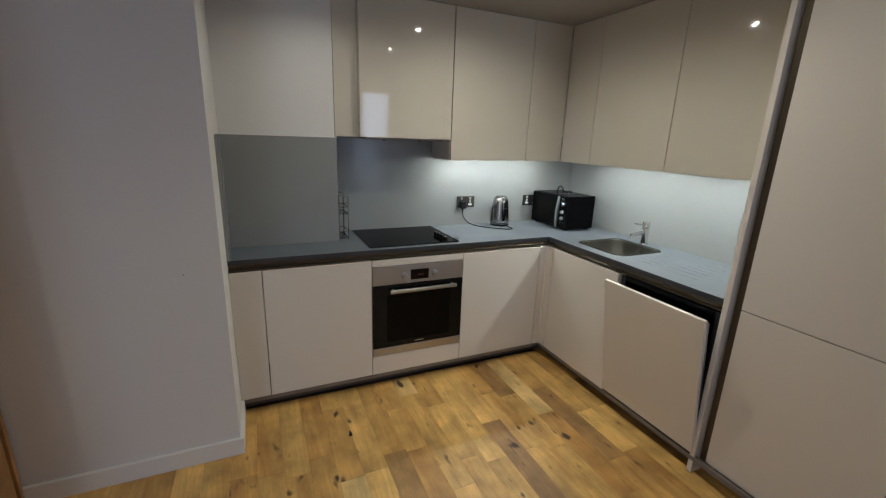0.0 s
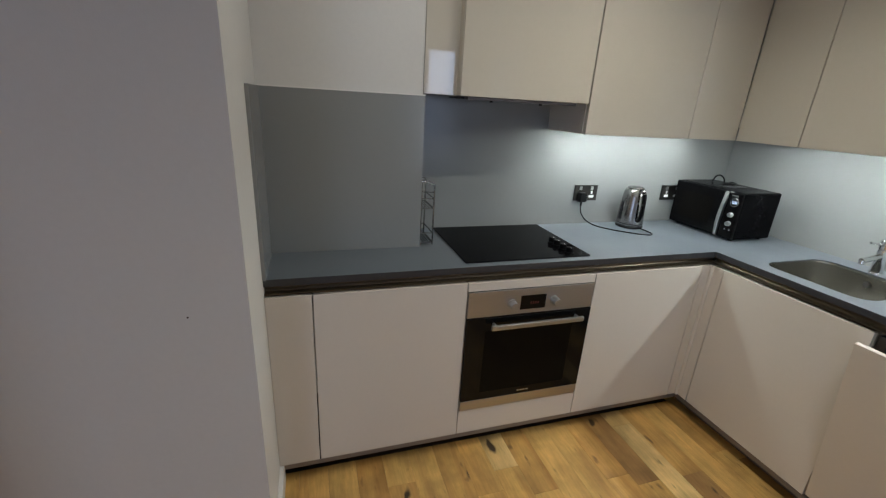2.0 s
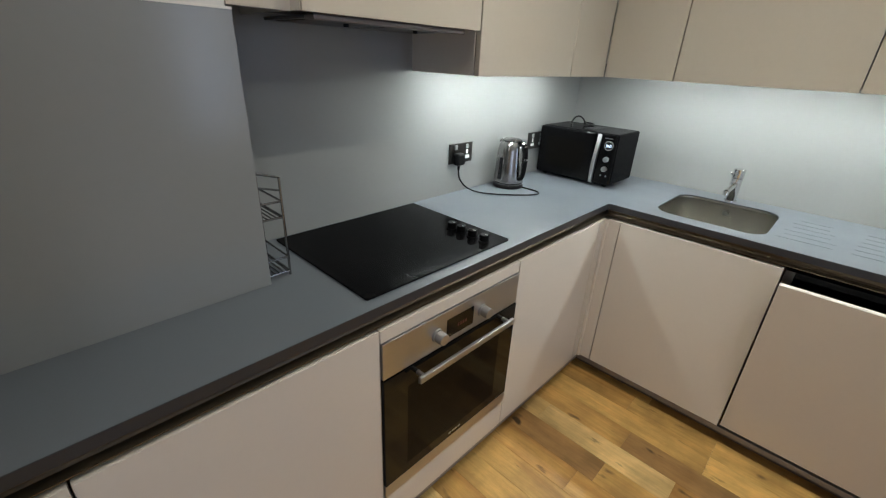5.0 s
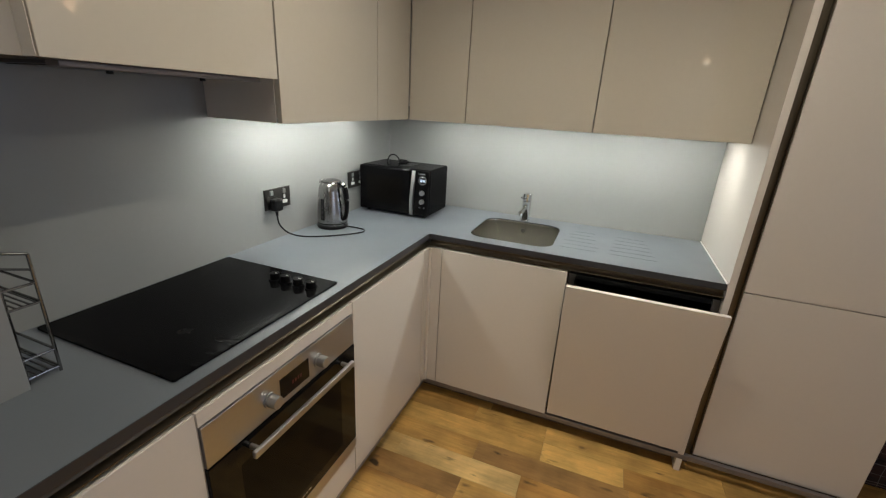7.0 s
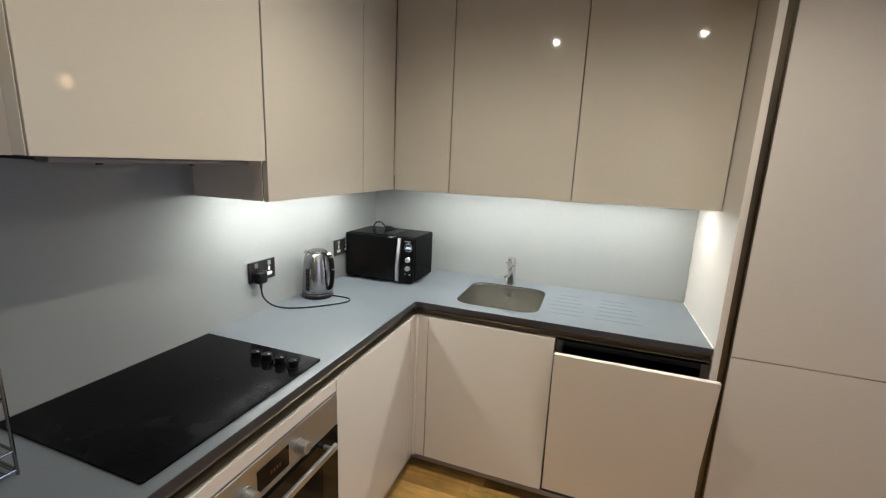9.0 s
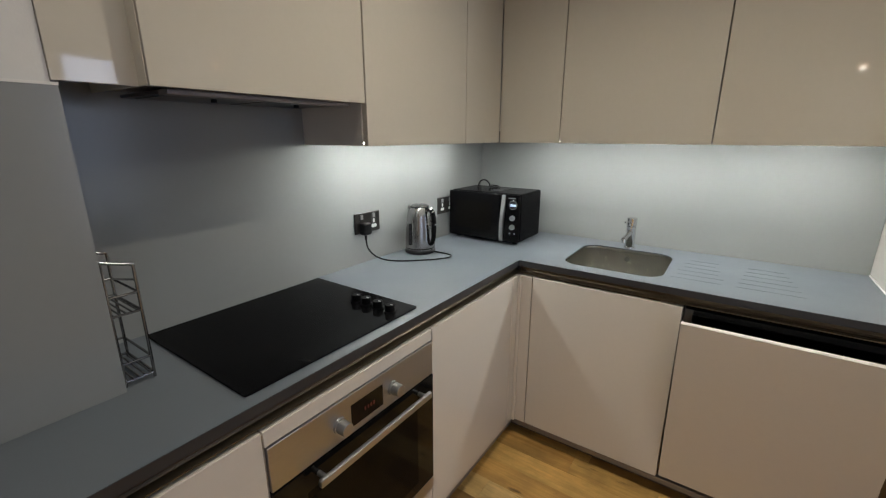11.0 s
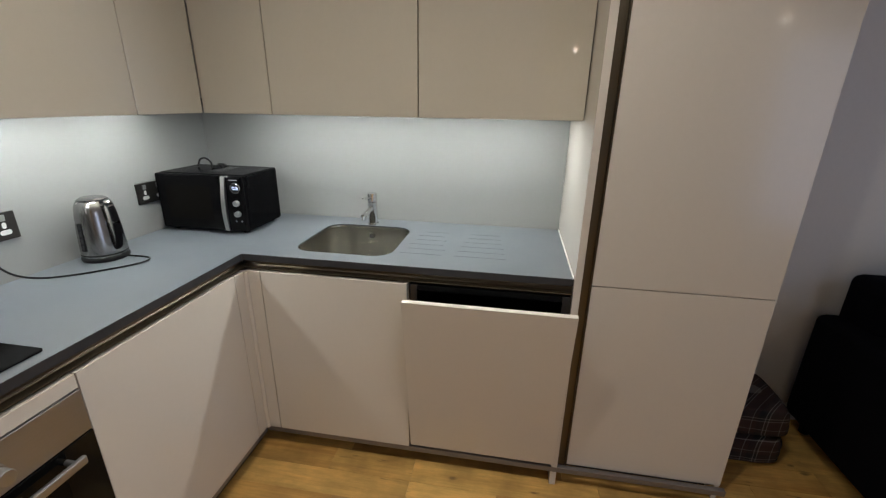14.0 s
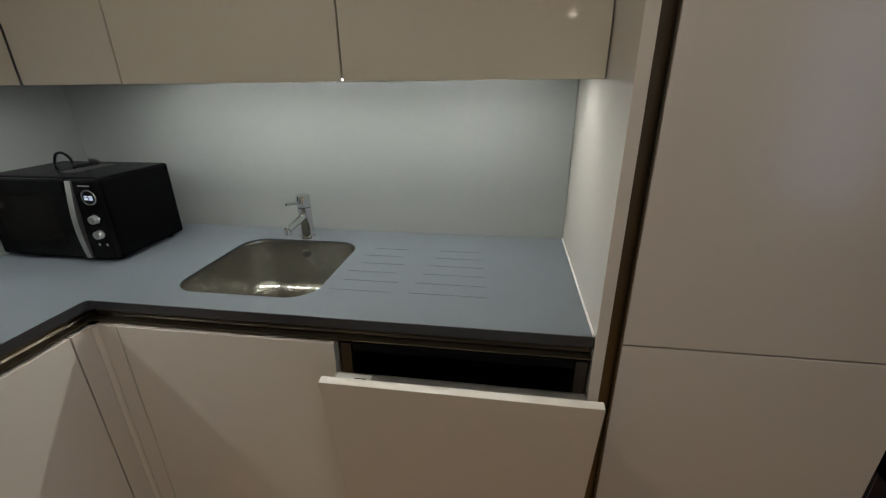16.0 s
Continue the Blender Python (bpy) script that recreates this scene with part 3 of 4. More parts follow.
# ---- hob ----
hob = thing("hob", (-0.96, 0.29, TOP), "black ceramic glass hob with four knobs, flush on the worktop", "hob")
bm = slab(B(), rounded(-0.96, 0.291, 0.582, 0.484, 0.006, 3), [], TOP + 0.0005, TOP + 0.006)
part("glass", bm, GLASS_BLACK, hob)
for ky in (0.238, 0.194, 0.143, 0.092):
    bm = rod(B(), (-0.75, ky, TOP + 0.006), (-0.75, ky, TOP + 0.010), 0.0195, 0.019, 28)
    rod(bm, (-0.75, ky, TOP + 0.010), (-0.75, ky, TOP + 0.031), 0.0165, 0.0155, 28, 0.0015)
    knob = part("knob", bm, KNOB, hob)
    part("pointer", box(B(), -0.751, -0.749, ky - 0.013, ky - 0.003, TOP + 0.0308, TOP + 0.0316), WHITE_PLASTIC, knob)
# ---- oven and its housing ----
OX0, OX1 = -1.2475, -0.6605
housing = thing("oven_housing", (-0.955, 0.03, DOOR_LO), "cream oven housing with a strip above and drawer front below", "cabinet", "base cabinets")
for bx in (-1.251, -0.659):
    part("side", box(B(), bx, bx + 0.002, 0.004, BACK - 0.02, DOOR_LO, 0.872), CARCASS, housing)
part("top_strip", box(B(), -1.252 + G, -0.658 - G, 0.0, TH, 0.840, DOOR_HI, bevel=0.0012), SATIN, housing)
part("drawer_front", box(B(), -1.252 + G, -0.658 - G, 0.0, TH, DOOR_LO, 0.2595, bevel=0.0012), SATIN, housing)
oven = thing("oven", (-0.954, 0.02, 0.262), "built-in stainless steel oven with black glass door", "oven")
part("body", box(B(), OX0 + 0.004, OX1 - 0.004, 0.004, 0.50, 0.263, 0.836), PLASTIC, oven)
part("control_panel", box(B(), OX0, OX1, -0.004, 0.012, 0.7225, 0.837, bevel=0.0015), STEEL, oven, "brushed steel control panel")
door = part("door", box(B(), OX0, OX1, -0.006, 0.012, 0.313, 0.7195, bevel=0.0015), OVEN_GLASS, oven, "black glass door")
part("inner_window", box(B(), OX0 + 0.085, OX1 - 0.085, -0.0064, -0.005, 0.352, 0.655), OVEN_INNER, door)
part("lower_strip", box(B(), OX0, OX1, -0.005, 0.012, 0.2635, 0.3125, bevel=0.0015), STEEL, oven, "brushed steel strip")
bm = box(B(), -1.150, -0.716, -0.044, -0.031, 0.676, 0.698, bevel=0.004, seg=3)
handle = part("handle", bm, PALE_STEEL, oven, "satin steel bar handle")
for hx in (-1.128, -0.736):
    part("bracket", rod(B(), (hx, -0.033, 0.687), (hx, -0.005, 0.687), 0.007, seg=16), PALE_STEEL, handle)
for kx in (-1.053, -0.853):
    bm = rod(B(), (kx, -0.004, 0.772), (kx, -0.010, 0.772), 0.0215, 0.021, 32)
    rod(bm, (kx, -0.010, 0.772), (kx, -0.036, 0.772), 0.0185, 0.0172, 32, 0.0018)
    part("knob", bm, PALE_STEEL, oven)
display = part("display", box(B(), -1.014, -0.896, -0.0052, -0.003, 0.742, 0.806, bevel=0.0005), OVEN_GLASS, oven)
bm = B()
for dx in (-0.968, -0.957, -0.946, -0.935):
    box(bm, dx, dx + 0.006, -0.0056, -0.0051, 0.765, 0.776)
part("digits", bm, RED_DIGIT, display)
bm = B()
for i, w in enumerate((0.010, 0.013, 0.010, 0.012)):
    box(bm, -0.978 + 0.0145 * i, -0.978 + 0.0145 * i + w, -0.0066, -0.0062, 0.329, 0.335)
part("maker_mark", bm, PALE_STEEL, door)

# ---- dishwasher, door ajar ----
DY0, DY1 = -1.216, -0.642
dw = thing("dishwasher", (0.05, -0.93, DOOR_LO), "integrated dishwasher with its cream door tipped ajar", "dishwasher")
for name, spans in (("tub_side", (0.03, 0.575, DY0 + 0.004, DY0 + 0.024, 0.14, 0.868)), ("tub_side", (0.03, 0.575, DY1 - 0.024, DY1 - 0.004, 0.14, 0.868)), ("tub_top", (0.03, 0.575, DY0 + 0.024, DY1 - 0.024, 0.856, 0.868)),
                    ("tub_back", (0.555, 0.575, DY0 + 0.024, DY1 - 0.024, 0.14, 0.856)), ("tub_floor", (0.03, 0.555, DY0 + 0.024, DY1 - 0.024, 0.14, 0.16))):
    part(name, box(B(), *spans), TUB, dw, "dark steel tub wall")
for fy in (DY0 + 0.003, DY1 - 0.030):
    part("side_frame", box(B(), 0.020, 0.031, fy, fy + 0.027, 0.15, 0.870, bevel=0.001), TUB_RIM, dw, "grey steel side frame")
bm = box(B(), 0.026, 0.036, DY0 + 0.03, DY1 - 0.03, 0.845, 0.868, bevel=0.002)
part("seal", bm, PLASTIC, dw)
tip = Matrix.Translation((0.004, 0, 0.150)) @ Matrix.Rotation(radians(-8.7), 4, "Y") @ Matrix.Translation((-0.004, 0, -0.150))
bm = box(B(), 0.0, TH, DY0 - 0.009, DY1 - 0.004, 0.150, 0.867, bevel=0.0012)
bm.transform(tip)
front = part("door", bm, SATIN, dw, "cream door front, tipped open")
bm = box(B(), 0.0205, 0.070, DY0 + 0.012, DY1 - 0.012, 0.165, 0.832, bevel=0.006)
bm.transform(tip)
inner = part("inner_door", bm, STEEL, front, "steel inner door")
bm = box(B(), 0.024, 0.062, DY1 - 0.100, DY1 - 0.020, 0.8322, 0.8330)
bm.transform(tip)
part("label", bm, PAPER, front, "white paper label with small print")
bm = B()
for i, (a, b) in enumerate(((0.028, 0.055), (0.028, 0.040), (0.062, 0.085), (0.062, 0.078), (0.062, 0.090))):
    box(bm, 0.030 + 0.009 * (i % 3), 0.033 + 0.009 * (i % 3), DY1 - b - 0.004, DY1 - a, 0.8331, 0.8334)
bm.transform(tip)
part("print", bm, INK, front)
bm = box(B(), 0.030, 0.052, -0.965, -0.895, 0.832, 0.836, bevel=0.001)
bm.transform(tip)
part("latch", bm, STEEL, front)

# ---- end panel, tall fridge housing ----
tagged(part("end_panel", box(B(), 0.004, SIDE + 0.011, -1.2405, -1.2165, FLOOR + 0.001, CEIL - 0.001, bevel=0.0012), SATIN), "tall cream end panel beside the fridge housing", "panel")
bm = box(B(), 0.050, 0.062, -1.2785, -1.2415, 0.115, CEIL - 0.002)
box(bm, 0.034, 0.050, -1.2785, -1.2755, 0.115, CEIL - 0.002)
tagged(part("handle_profile", bm, BRONZE), "vertical bronze finger-pull profile in a groove", "profile")
fridge = thing("fridge_housing", (0.3, -1.56, 0.0), "tall cream housing of an integrated fridge freezer", "fridge")
part("body", box(B(), 0.060, SIDE + 0.010, -1.836, -1.280, 0.11, CEIL - 0.002), CARCASS, fridge)
FX = 0.031
part("door", box(B(), FX, FX + TH, -1.846, -1.2795, 0.916, CEIL - 0.004, bevel=0.0014), TALL, fridge, "tall upper fridge door")
part("door", box(B(), FX, FX + TH, -1.846, -1.2795, 0.134, 0.912, bevel=0.0014), TALL, fridge, "lower freezer door")
part("side_panel", box(B(), 0.052, SIDE + 0.010, -1.856, -1.838, FLOOR + 0.001, CEIL - 0.003, bevel=0.001), SATIN, fridge)
part("plinth_board", box(B(), 0.112, 0.13, -1.838, -1.281, FLOOR + 0.001, 0.112), PLINTH, fridge)
bm = B()
for i in range(10):
    box(bm, 0.108, 0.113, -1.78 + 0.045 * i, -1.742 + 0.045 * i, 0.068, 0.080)
part("grille_slot", bm, INK, fridge)

# ---- wall cabinets ----
def wall_unit_x(x0, x1, lo, label, name="wall_cabinet", mat=GLOSS):
    ob = thing(name, ((x0 + x1) / 2, UPY + 0.02, lo), label, "cabinet", "wall cabinets")
    part("body", box(B(), x0 + 0.001, x1 - 0.001, UPY + TH + 0.008, BACK - 0.001, lo + 0.010, CEIL - 0.002), CARCASS, ob)
    part("door", box(B(), x0 + G, x1 - G, UPY, UPY + TH, lo, CEIL - 0.003, bevel=0.0014), mat, ob)
    return ob


def wall_unit_y(y0, y1, label):
    ob = thing("wall_cabinet", (UPX + 0.02, (y0 + y1) / 2, UP_LO), label, "cabinet", "wall cabinets")
    part("body", box(B(), UPX + TH + 0.008, SIDE - 0.001, y0 + 0.001, y1 - 0.001, UP_LO + 0.010, CEIL - 0.002), CARCASS, ob)
    part("door", box(B(), UPX, UPX + TH, y0 + G, y1 - G, UP_LO, CEIL - 0.003, bevel=0.0014), GLOSS, ob)
    return ob


hood_unit = wall_unit_x(-1.256, -0.668, HOOD_LO, "glossy cream wall cabinet over the hob with an extractor", "extractor_cabinet")
tagged(part("filler_panel", box(B(), -1.391, -1.257, UPY + 0.042, UPY + 0.060, HOOD_LO, CEIL - 0.003, bevel=0.001), GLOSS), "glossy cream filler panel set back beside the extractor cabinet", "panel")
part("side_panel", box(B(), -1.2575, -1.2562, UPY + 0.003, BACK - 0.002, HOOD_LO + 0.001, CEIL - 0.004), GLOSS, hood_unit)
wall_unit_x(-0.666, -0.085, UP_LO, "glossy cream handleless wall cabinet beside the extractor")
wall_unit_x(-0.085, UPX, UP_LO, "glossy cream corner panel of the wall cabinets")
wall_unit_y(-0.058, UPY - 0.001, "narrow glossy cream corner wall cabinet over the microwave")
wall_unit_y(-0.634, -0.058, "glossy cream handleless wall cabinet over the sink")
wall_unit_y(-1.2155, -0.634, "glossy cream handleless wall cabinet beside the tall end panel")
part("side_panel", box(B(), -0.6675, -0.6662, UPY + TH + 0.001, BACK - 0.001, UP_LO + 0.001, HOOD_LO + 0.02), SATIN, hood_unit)

extractor = thing("extractor_hood", (-0.96, 0.40, HOOD_LO), "dark grey built-in extractor under the wall cabinet", "extractor")
bm = box(B(), -1.215, -0.715, UPY + 0.022, UPY + 0.065, HOOD_LO - 0.012, HOOD_LO - 0.0005, bevel=0.002)
part("front_lip", bm, TRIM_GREY, extractor)
part("plate", box(B(), -1.210, -0.720, UPY + 0.066, BACK - 0.03, HOOD_LO - 0.008, HOOD_LO - 0.0005, bevel=0.001), STONE_EDGE, extractor)
for i in range(2):
    bm = box(B(), -1.19 + 0.235 * i, -0.965 + 0.235 * i, UPY + 0.085, BACK - 0.06, HOOD_LO - 0.010, HOOD_LO - 0.0078, bevel=0.0006)
    filt = part("filter", bm, NICKEL, extractor, "metal grease filter")
    part("clip", rod(B(), (-1.08 + 0.235 * i, UPY + 0.10, HOOD_LO - 0.010), (-1.08 + 0.235 * i, UPY + 0.10, HOOD_LO - 0.018), 0.007, seg=14), PLASTIC, filt)

# lights under the wall cabinets
for a, b in ((-0.625, -0.15), (-0.055, 0.19)):
    ob = thing("under_cabinet_light", ((a + b) / 2, 0.30, UP_LO), "slim lit LED strip under a wall cabinet", "light", "under cabinet lights")
    part("housing", box(B(), a - 0.006, b + 0.006, UPY + 0.135, UPY + 0.153, UP_LO + 0.0073, UP_LO + 0.0098), PALE_STEEL, ob)
    part("diffuser", box(B(), a, b, UPY + 0.137, UPY + 0.151, UP_LO + 0.0050, UP_LO + 0.0072), LED, ob, "glowing diffuser")
for a, b in ((-0.025, 0.15), (-0.60, -0.10), (-1.13, -0.68)):
    ob = thing("under_cabinet_light", (0.28, (a + b) / 2, UP_LO), "slim lit LED strip under a wall cabinet", "light", "under cabinet lights")
    part("housing", box(B(), UPX + 0.135, UPX + 0.153, a - 0.006, b + 0.006, UP_LO + 0.0073, UP_LO + 0.0098), PALE_STEEL, ob)
    part("diffuser", box(B(), UPX + 0.137, UPX + 0.151, a, b, UP_LO + 0.0050, UP_LO + 0.0072), LED, ob, "glowing diffuser")

# downlights
for sx, sy, watts, cone, blend, deep in SPOTS:
    ob = thing("downlight", (sx, sy, CEIL), "small round lit recessed ceiling downlight", "light", "downlights")
    drop = deep or 0.003
    bm = lathe(B(), (sx, sy), [(0.030, CEIL - 0.0005), (0.044, CEIL - 0.0005), (0.044, CEIL - 0.002), (0.034, CEIL - drop), (0.031, CEIL - drop), (0.030, CEIL - 0.0005)], 28)
    part("ring", bm, PALE_STEEL, ob)
    if not deep:
        part("shade", rod(B(), (sx, sy, CEIL - 0.050), (sx, sy, CEIL - 0.0035), 0.055, seg=28, bevel=0.008), SHADE, ob, "glowing warm glass")
    else:
        part("lens", rod(B(), (sx, sy, CEIL - 0.0022), (sx, sy, CEIL - 0.0008), 0.0085, seg=24), BULB, ob, "glowing lens")

# small warm lamp on the living side, mirrored in the extractor cabinet's door
sconce = thing("wall_lamp", (SIDE + 0.012, -2.79, 2.09), "small wall lamp with a warm glowing glass shade", "lamp")
part("bracket", rod(B(), (SIDE + 0.0115, -2.79, 2.09), (SIDE - 0.012, -2.79, 2.09), 0.035, seg=24, bevel=0.003), STEEL, sconce)
part("shade", lathe(B(), (SIDE - 0.055, -2.79), [(0, 2.045), (0.030, 2.045), (0.042, 2.060), (0.045, 2.090), (0.038, 2.125), (0.020, 2.140), (0, 2.140)], 24), SHADE, sconce, "glowing warm glass shade")

# ---- things on the worktop ----
def slab_upright(x, z, w, h):
    """A thin plate with round ends on the hob wall."""
    bm = slab(B(), rounded(x, z, w, h, min(w, h) / 2 - 0.0002, 5), [], 0, 0.0012)
    bm.transform(Matrix.Translation((0, BACK - 0.0079, 0)) @ Matrix.Rotation(radians(90), 4, "X"))
    return bm


def socket(x, z, plugged):
    ob = thing("wall_socket", (x, BACK, z), "black nickel double wall socket" + (" with a plug in it" if plugged else ""), "socket")
    part("plate", box(B(), x - 0.073, x + 0.073, BACK - 0.007, BACK - 0.0002, z - 0.043, z + 0.043, bevel=0.0015), NICKEL, ob)
    for sxx in (x - 0.036, x + 0.036):
        part("outlet", box(B(), sxx - 0.020, sxx + 0.020, BACK - 0.0078, BACK - 0.0066, z - 0.032, z + 0.012, bevel=0.0005), NICKEL, ob)
        part("rocker", box(B(), sxx - 0.009, sxx + 0.007, BACK - 0.0115, BACK - 0.0066, z + 0.017, z + 0.036, bevel=0.0015), PALE_STEEL, ob)
        free = not (plugged and sxx < x)
        if free:
            part("earth_hole", slab_upright(sxx, z + 0.003, 0.011, 0.019), WHITE_PLASTIC, ob)
            part("shutter", slab_upright(sxx, z - 0.019, 0.032, 0.015), WHITE_PLASTIC, ob)
    return ob


socket(-0.381, 1.116, True)
socket(0.212, 1.114, False)

plug = thing("plug", (-0.412, BACK - 0.02, 1.10), "black moulded plug with cable in the socket", "plug")
bm = box(B(), -0.437, -0.391, BACK - 0.045, BACK - 0.0095, 1.070, 1.122, bevel=0.009, seg=3)
rod(bm, (-0.414, BACK - 0.026, 1.074), (-0.414, BACK - 0.026, 1.048), 0.007, 0.005, 12)
part("plug_body", bm, PLASTIC, plug)
bm = tube(B(), [(-0.414, BACK - 0.026, 1.052), (-0.409, 0.519, 1.01), (-0.385, 0.497, 0.972), (-0.345, 0.462, 0.951), (-0.295, 0.405, 0.9458), (-0.235, 0.345, 0.9455), (-0.178, 0.300, 0.9455), (-0.135, 0.284, 0.9455), (-0.105, 0.300, 0.9455), (-0.098, 0.345, 0.9455), (-0.102, 0.392, 0.9465)], 0.0034, 8, 6)
part("cable", bm, PLASTIC, plug)

KX, KY = -0.122, 0.462
kettle = thing("kettle", (KX, KY, TOP), "brushed steel jug kettle with black handle on its base", "kettle")
part("power_base", lathe(B(), (KX, KY), [(0, TOP + 0.0005), (0.074, TOP + 0.0005), (0.076, TOP + 0.004), (0.076, TOP + 0.012), (0.070, TOP + 0.016), (0, TOP + 0.016)], 40), PLASTIC, kettle)
part("body", lathe(B(), (KX, KY), [(0, TOP + 0.0165), (0.0715, TOP + 0.0165), (0.0735, TOP + 0.022), (0.0735, TOP + 0.030), (0.0725, TOP + 0.060), (0.0690, TOP + 0.120), (0.0640, TOP + 0.175), (0.0590, TOP + 0.205), (0.052, TOP + 0.221), (0.046, TOP + 0.226), (0, TOP + 0.226)], 48), KETTLE_STEEL, kettle)
part("band", lathe(B(), (KX, KY), [(0.0738, TOP + 0.024), (0.0745, TOP + 0.025), (0.0745, TOP + 0.028), (0.0738, TOP + 0.029)], 40), PLASTIC, kettle)
lid = part("lid", lathe(B(), (KX, KY), [(0.046, TOP + 0.2265), (0.045, TOP + 0.231), (0.036, TOP + 0.236), (0, TOP + 0.238)], 36), KETTLE_STEEL, kettle, "steel lid")
part("lid_rim", lathe(B(), (KX, KY), [(0.0475, TOP + 0.2262), (0.0485, TOP + 0.228), (0.046, TOP + 0.2295), (0.0455, TOP + 0.2268)], 36), PLASTIC, lid)
hd = Vector((-0.16, -1.0, 0)).normalized()   # the way the handle points


def around(r, z, turn=0.0):
    d = Matrix.Rotation(radians(turn), 3, "Z") @ hd
    return (KX + d.x * r, KY + d.y * r, TOP + z)


bm = tube(B(), [around(0.050, 0.218), around(0.070, 0.220), around(0.090, 0.206), around(0.099, 0.165), around(0.098, 0.115), around(0.093, 0.080), around(0.085, 0.060), around(0.070, 0.052)], 0.0115, 12, 5)
part("handle", bm, KNOB, kettle, "black curved handle")
bm = tube(B(), [around(0.054, 0.216), around(0.074, 0.220), around(0.092, 0.205)], 0.0113, 10, 5)
part("handle_cap", bm, CHROME, kettle)
bm = tube(B(), [around(0.046, 0.204, 180), around(0.062, 0.212, 180), around(0.072, 0.217, 180)], 0.013, 10, 4)
part("spout", bm, STEEL, kettle)
gauge_turn = Matrix.Rotation(math.atan2(hd.y, hd.x) + radians(-84), 4, "Z")
strip = box(B(), -0.002, 0.0022, -0.0105, 0.0105, -0.052, 0.052, bevel=0.0016)
strip.transform(Matrix.Translation(around(0.0705, 0.098, -84)) @ gauge_turn @ Matrix.Rotation(radians(-3.5), 4, "Y"))
gauge = part("water_gauge", strip, PLASTIC, kettle, "dark water gauge strip")
for zz in (0.060, 0.086, 0.112, 0.138):
    g = box(B(), -0.0006, 0.0006, -0.0055, 0.0055, -0.0085, 0.0085, bevel=0.0004)
    g.transform(Matrix.Translation(around(0.0729 - 0.061 * (zz - 0.098), zz, -84)) @ gauge_turn @ Matrix.Rotation(radians(-3.5), 4, "Y"))
    part("gauge_window", g, TUB, gauge)

kettle.scale = (0.95, 0.95, 0.95)

# microwave
MX0, MX1, MY0, MY1, MZ0, MZ1 = 0.222, 0.498, 0.120, 0.528, TOP + 0.012, 1.197
mw = thing("microwave", (0.42, 0.33, TOP), "black retro microwave with chrome handle and dials", "microwave")
part("body", box(B(), MX0 + 0.022, MX1, MY0, MY1, MZ0, MZ1, bevel=0.010, seg=3), ENAMEL, mw)
mdoor = part("door", box(B(), MX0, MX0 + 0.0215, MY0 + 0.104, MY1, MZ0 + 0.002, MZ1 - 0.002, bevel=0.008, seg=3), GLASS_BLACK, mw, "glossy black door")
part("window", box(B(), MX0 - 0.0006, MX0 + 0.002, MY0 + 0.150, MY1 - 0.045, MZ0 + 0.050, MZ1 - 0.050), OVEN_INNER, mdoor)
panel = part("control_panel", box(B(), MX0, MX0 + 0.0215, MY0, MY0 + 0.102, MZ0 + 0.002, MZ1 - 0.002, bevel=0.008, seg=3), GLASS_BLACK, mw)
bm = B()
rows = []
for i in range(13):
    s = i / 12
    z = MZ0 + 0.004 + s * (MZ1 - MZ0 - 0.008)
    bow = 0.012 * math.sin(math.pi * s)
    yc = MY0 + 0.0855 + 0.005 * math.cos(math.pi * s)
    rows.append([bm.verts.new(p) for p in ((MX0 - 0.001, yc - 0.009, z), (MX0 - 0.005 - bow, yc - 0.009, z), (MX0 - 0.005 - bow, yc + 0.009, z), (MX0 - 0.001, yc + 0.009, z))])
for p, q in zip(rows, rows[1:]):
    for k in range(4):
        bm.faces.new((p[k], p[(k + 1) % 4], q[(k + 1) % 4], q[k]))
bm.faces.new(rows[0]), bm.faces.new(rows[-1])
bmesh.ops.recalc_face_normals(bm, faces=bm.faces)
part("handle", bm, PALE_STEEL, mw, "curved satin silver handle strip")
CY = MY0 + 0.030
for z, r in ((1.146, 0.0235), (1.082, 0.0150), (1.036, 0.0150)):
    bm = rod(B(), (MX0 - 0.0005, CY, z), (MX0 - 0.004, CY, z), r, r - 0.001, 28, 0.0006)
    part("dial_ring", bm, CHROME, panel)
part("display", rod(B(), (MX0 - 0.004, CY, 1.146), (MX0 - 0.0046, CY, 1.146), 0.0185, seg=28), OVEN_GLASS, panel)
for z in (1.082, 1.036):
    part("dial", rod(B(), (MX0 - 0.004, CY, z), (MX0 - 0.017, CY, z), 0.0125, 0.0115, 28, 0.0012), STEEL, panel)
bm = B()
for dy in (-0.012, -0.006, 0.003, 0.009):
    for k in range(2):
        box(bm, MX0 - 0.0050, MX0 - 0.0046, CY + dy - 0.0021, CY + dy - 0.0013, 1.1405 + 0.0055 * k, 1.1452 + 0.0055 * k)
        box(bm, MX0 - 0.0050, MX0 - 0.0046, CY + dy + 0.0013, CY + dy + 0.0021, 1.1405 + 0.0055 * k, 1.1452 + 0.0055 * k)
    for zz in (1.1400, 1.1512):
        box(bm, MX0 - 0.0050, MX0 - 0.0046, CY + dy - 0.0018, CY + dy + 0.0018, zz - 0.0004, zz + 0.0004)
part("digits", bm, DIGIT, panel, "lit pale blue digits")
bm = B()
for dy in (-0.013, 0.013):
    rod(bm, (MX0 - 0.0005, CY + dy, 1.004), (MX0 - 0.004, CY + dy, 1.004), 0.0042, seg=14)
part("button", bm, CHROME, panel)
part("maker_mark", box(B(), MX0 - 0.0006, MX0 + 0.0004, MY0 + 0.018, MY0 + 0.056, MZ1 - 0.020, MZ1 - 0.0165), PALE_STEEL, panel)
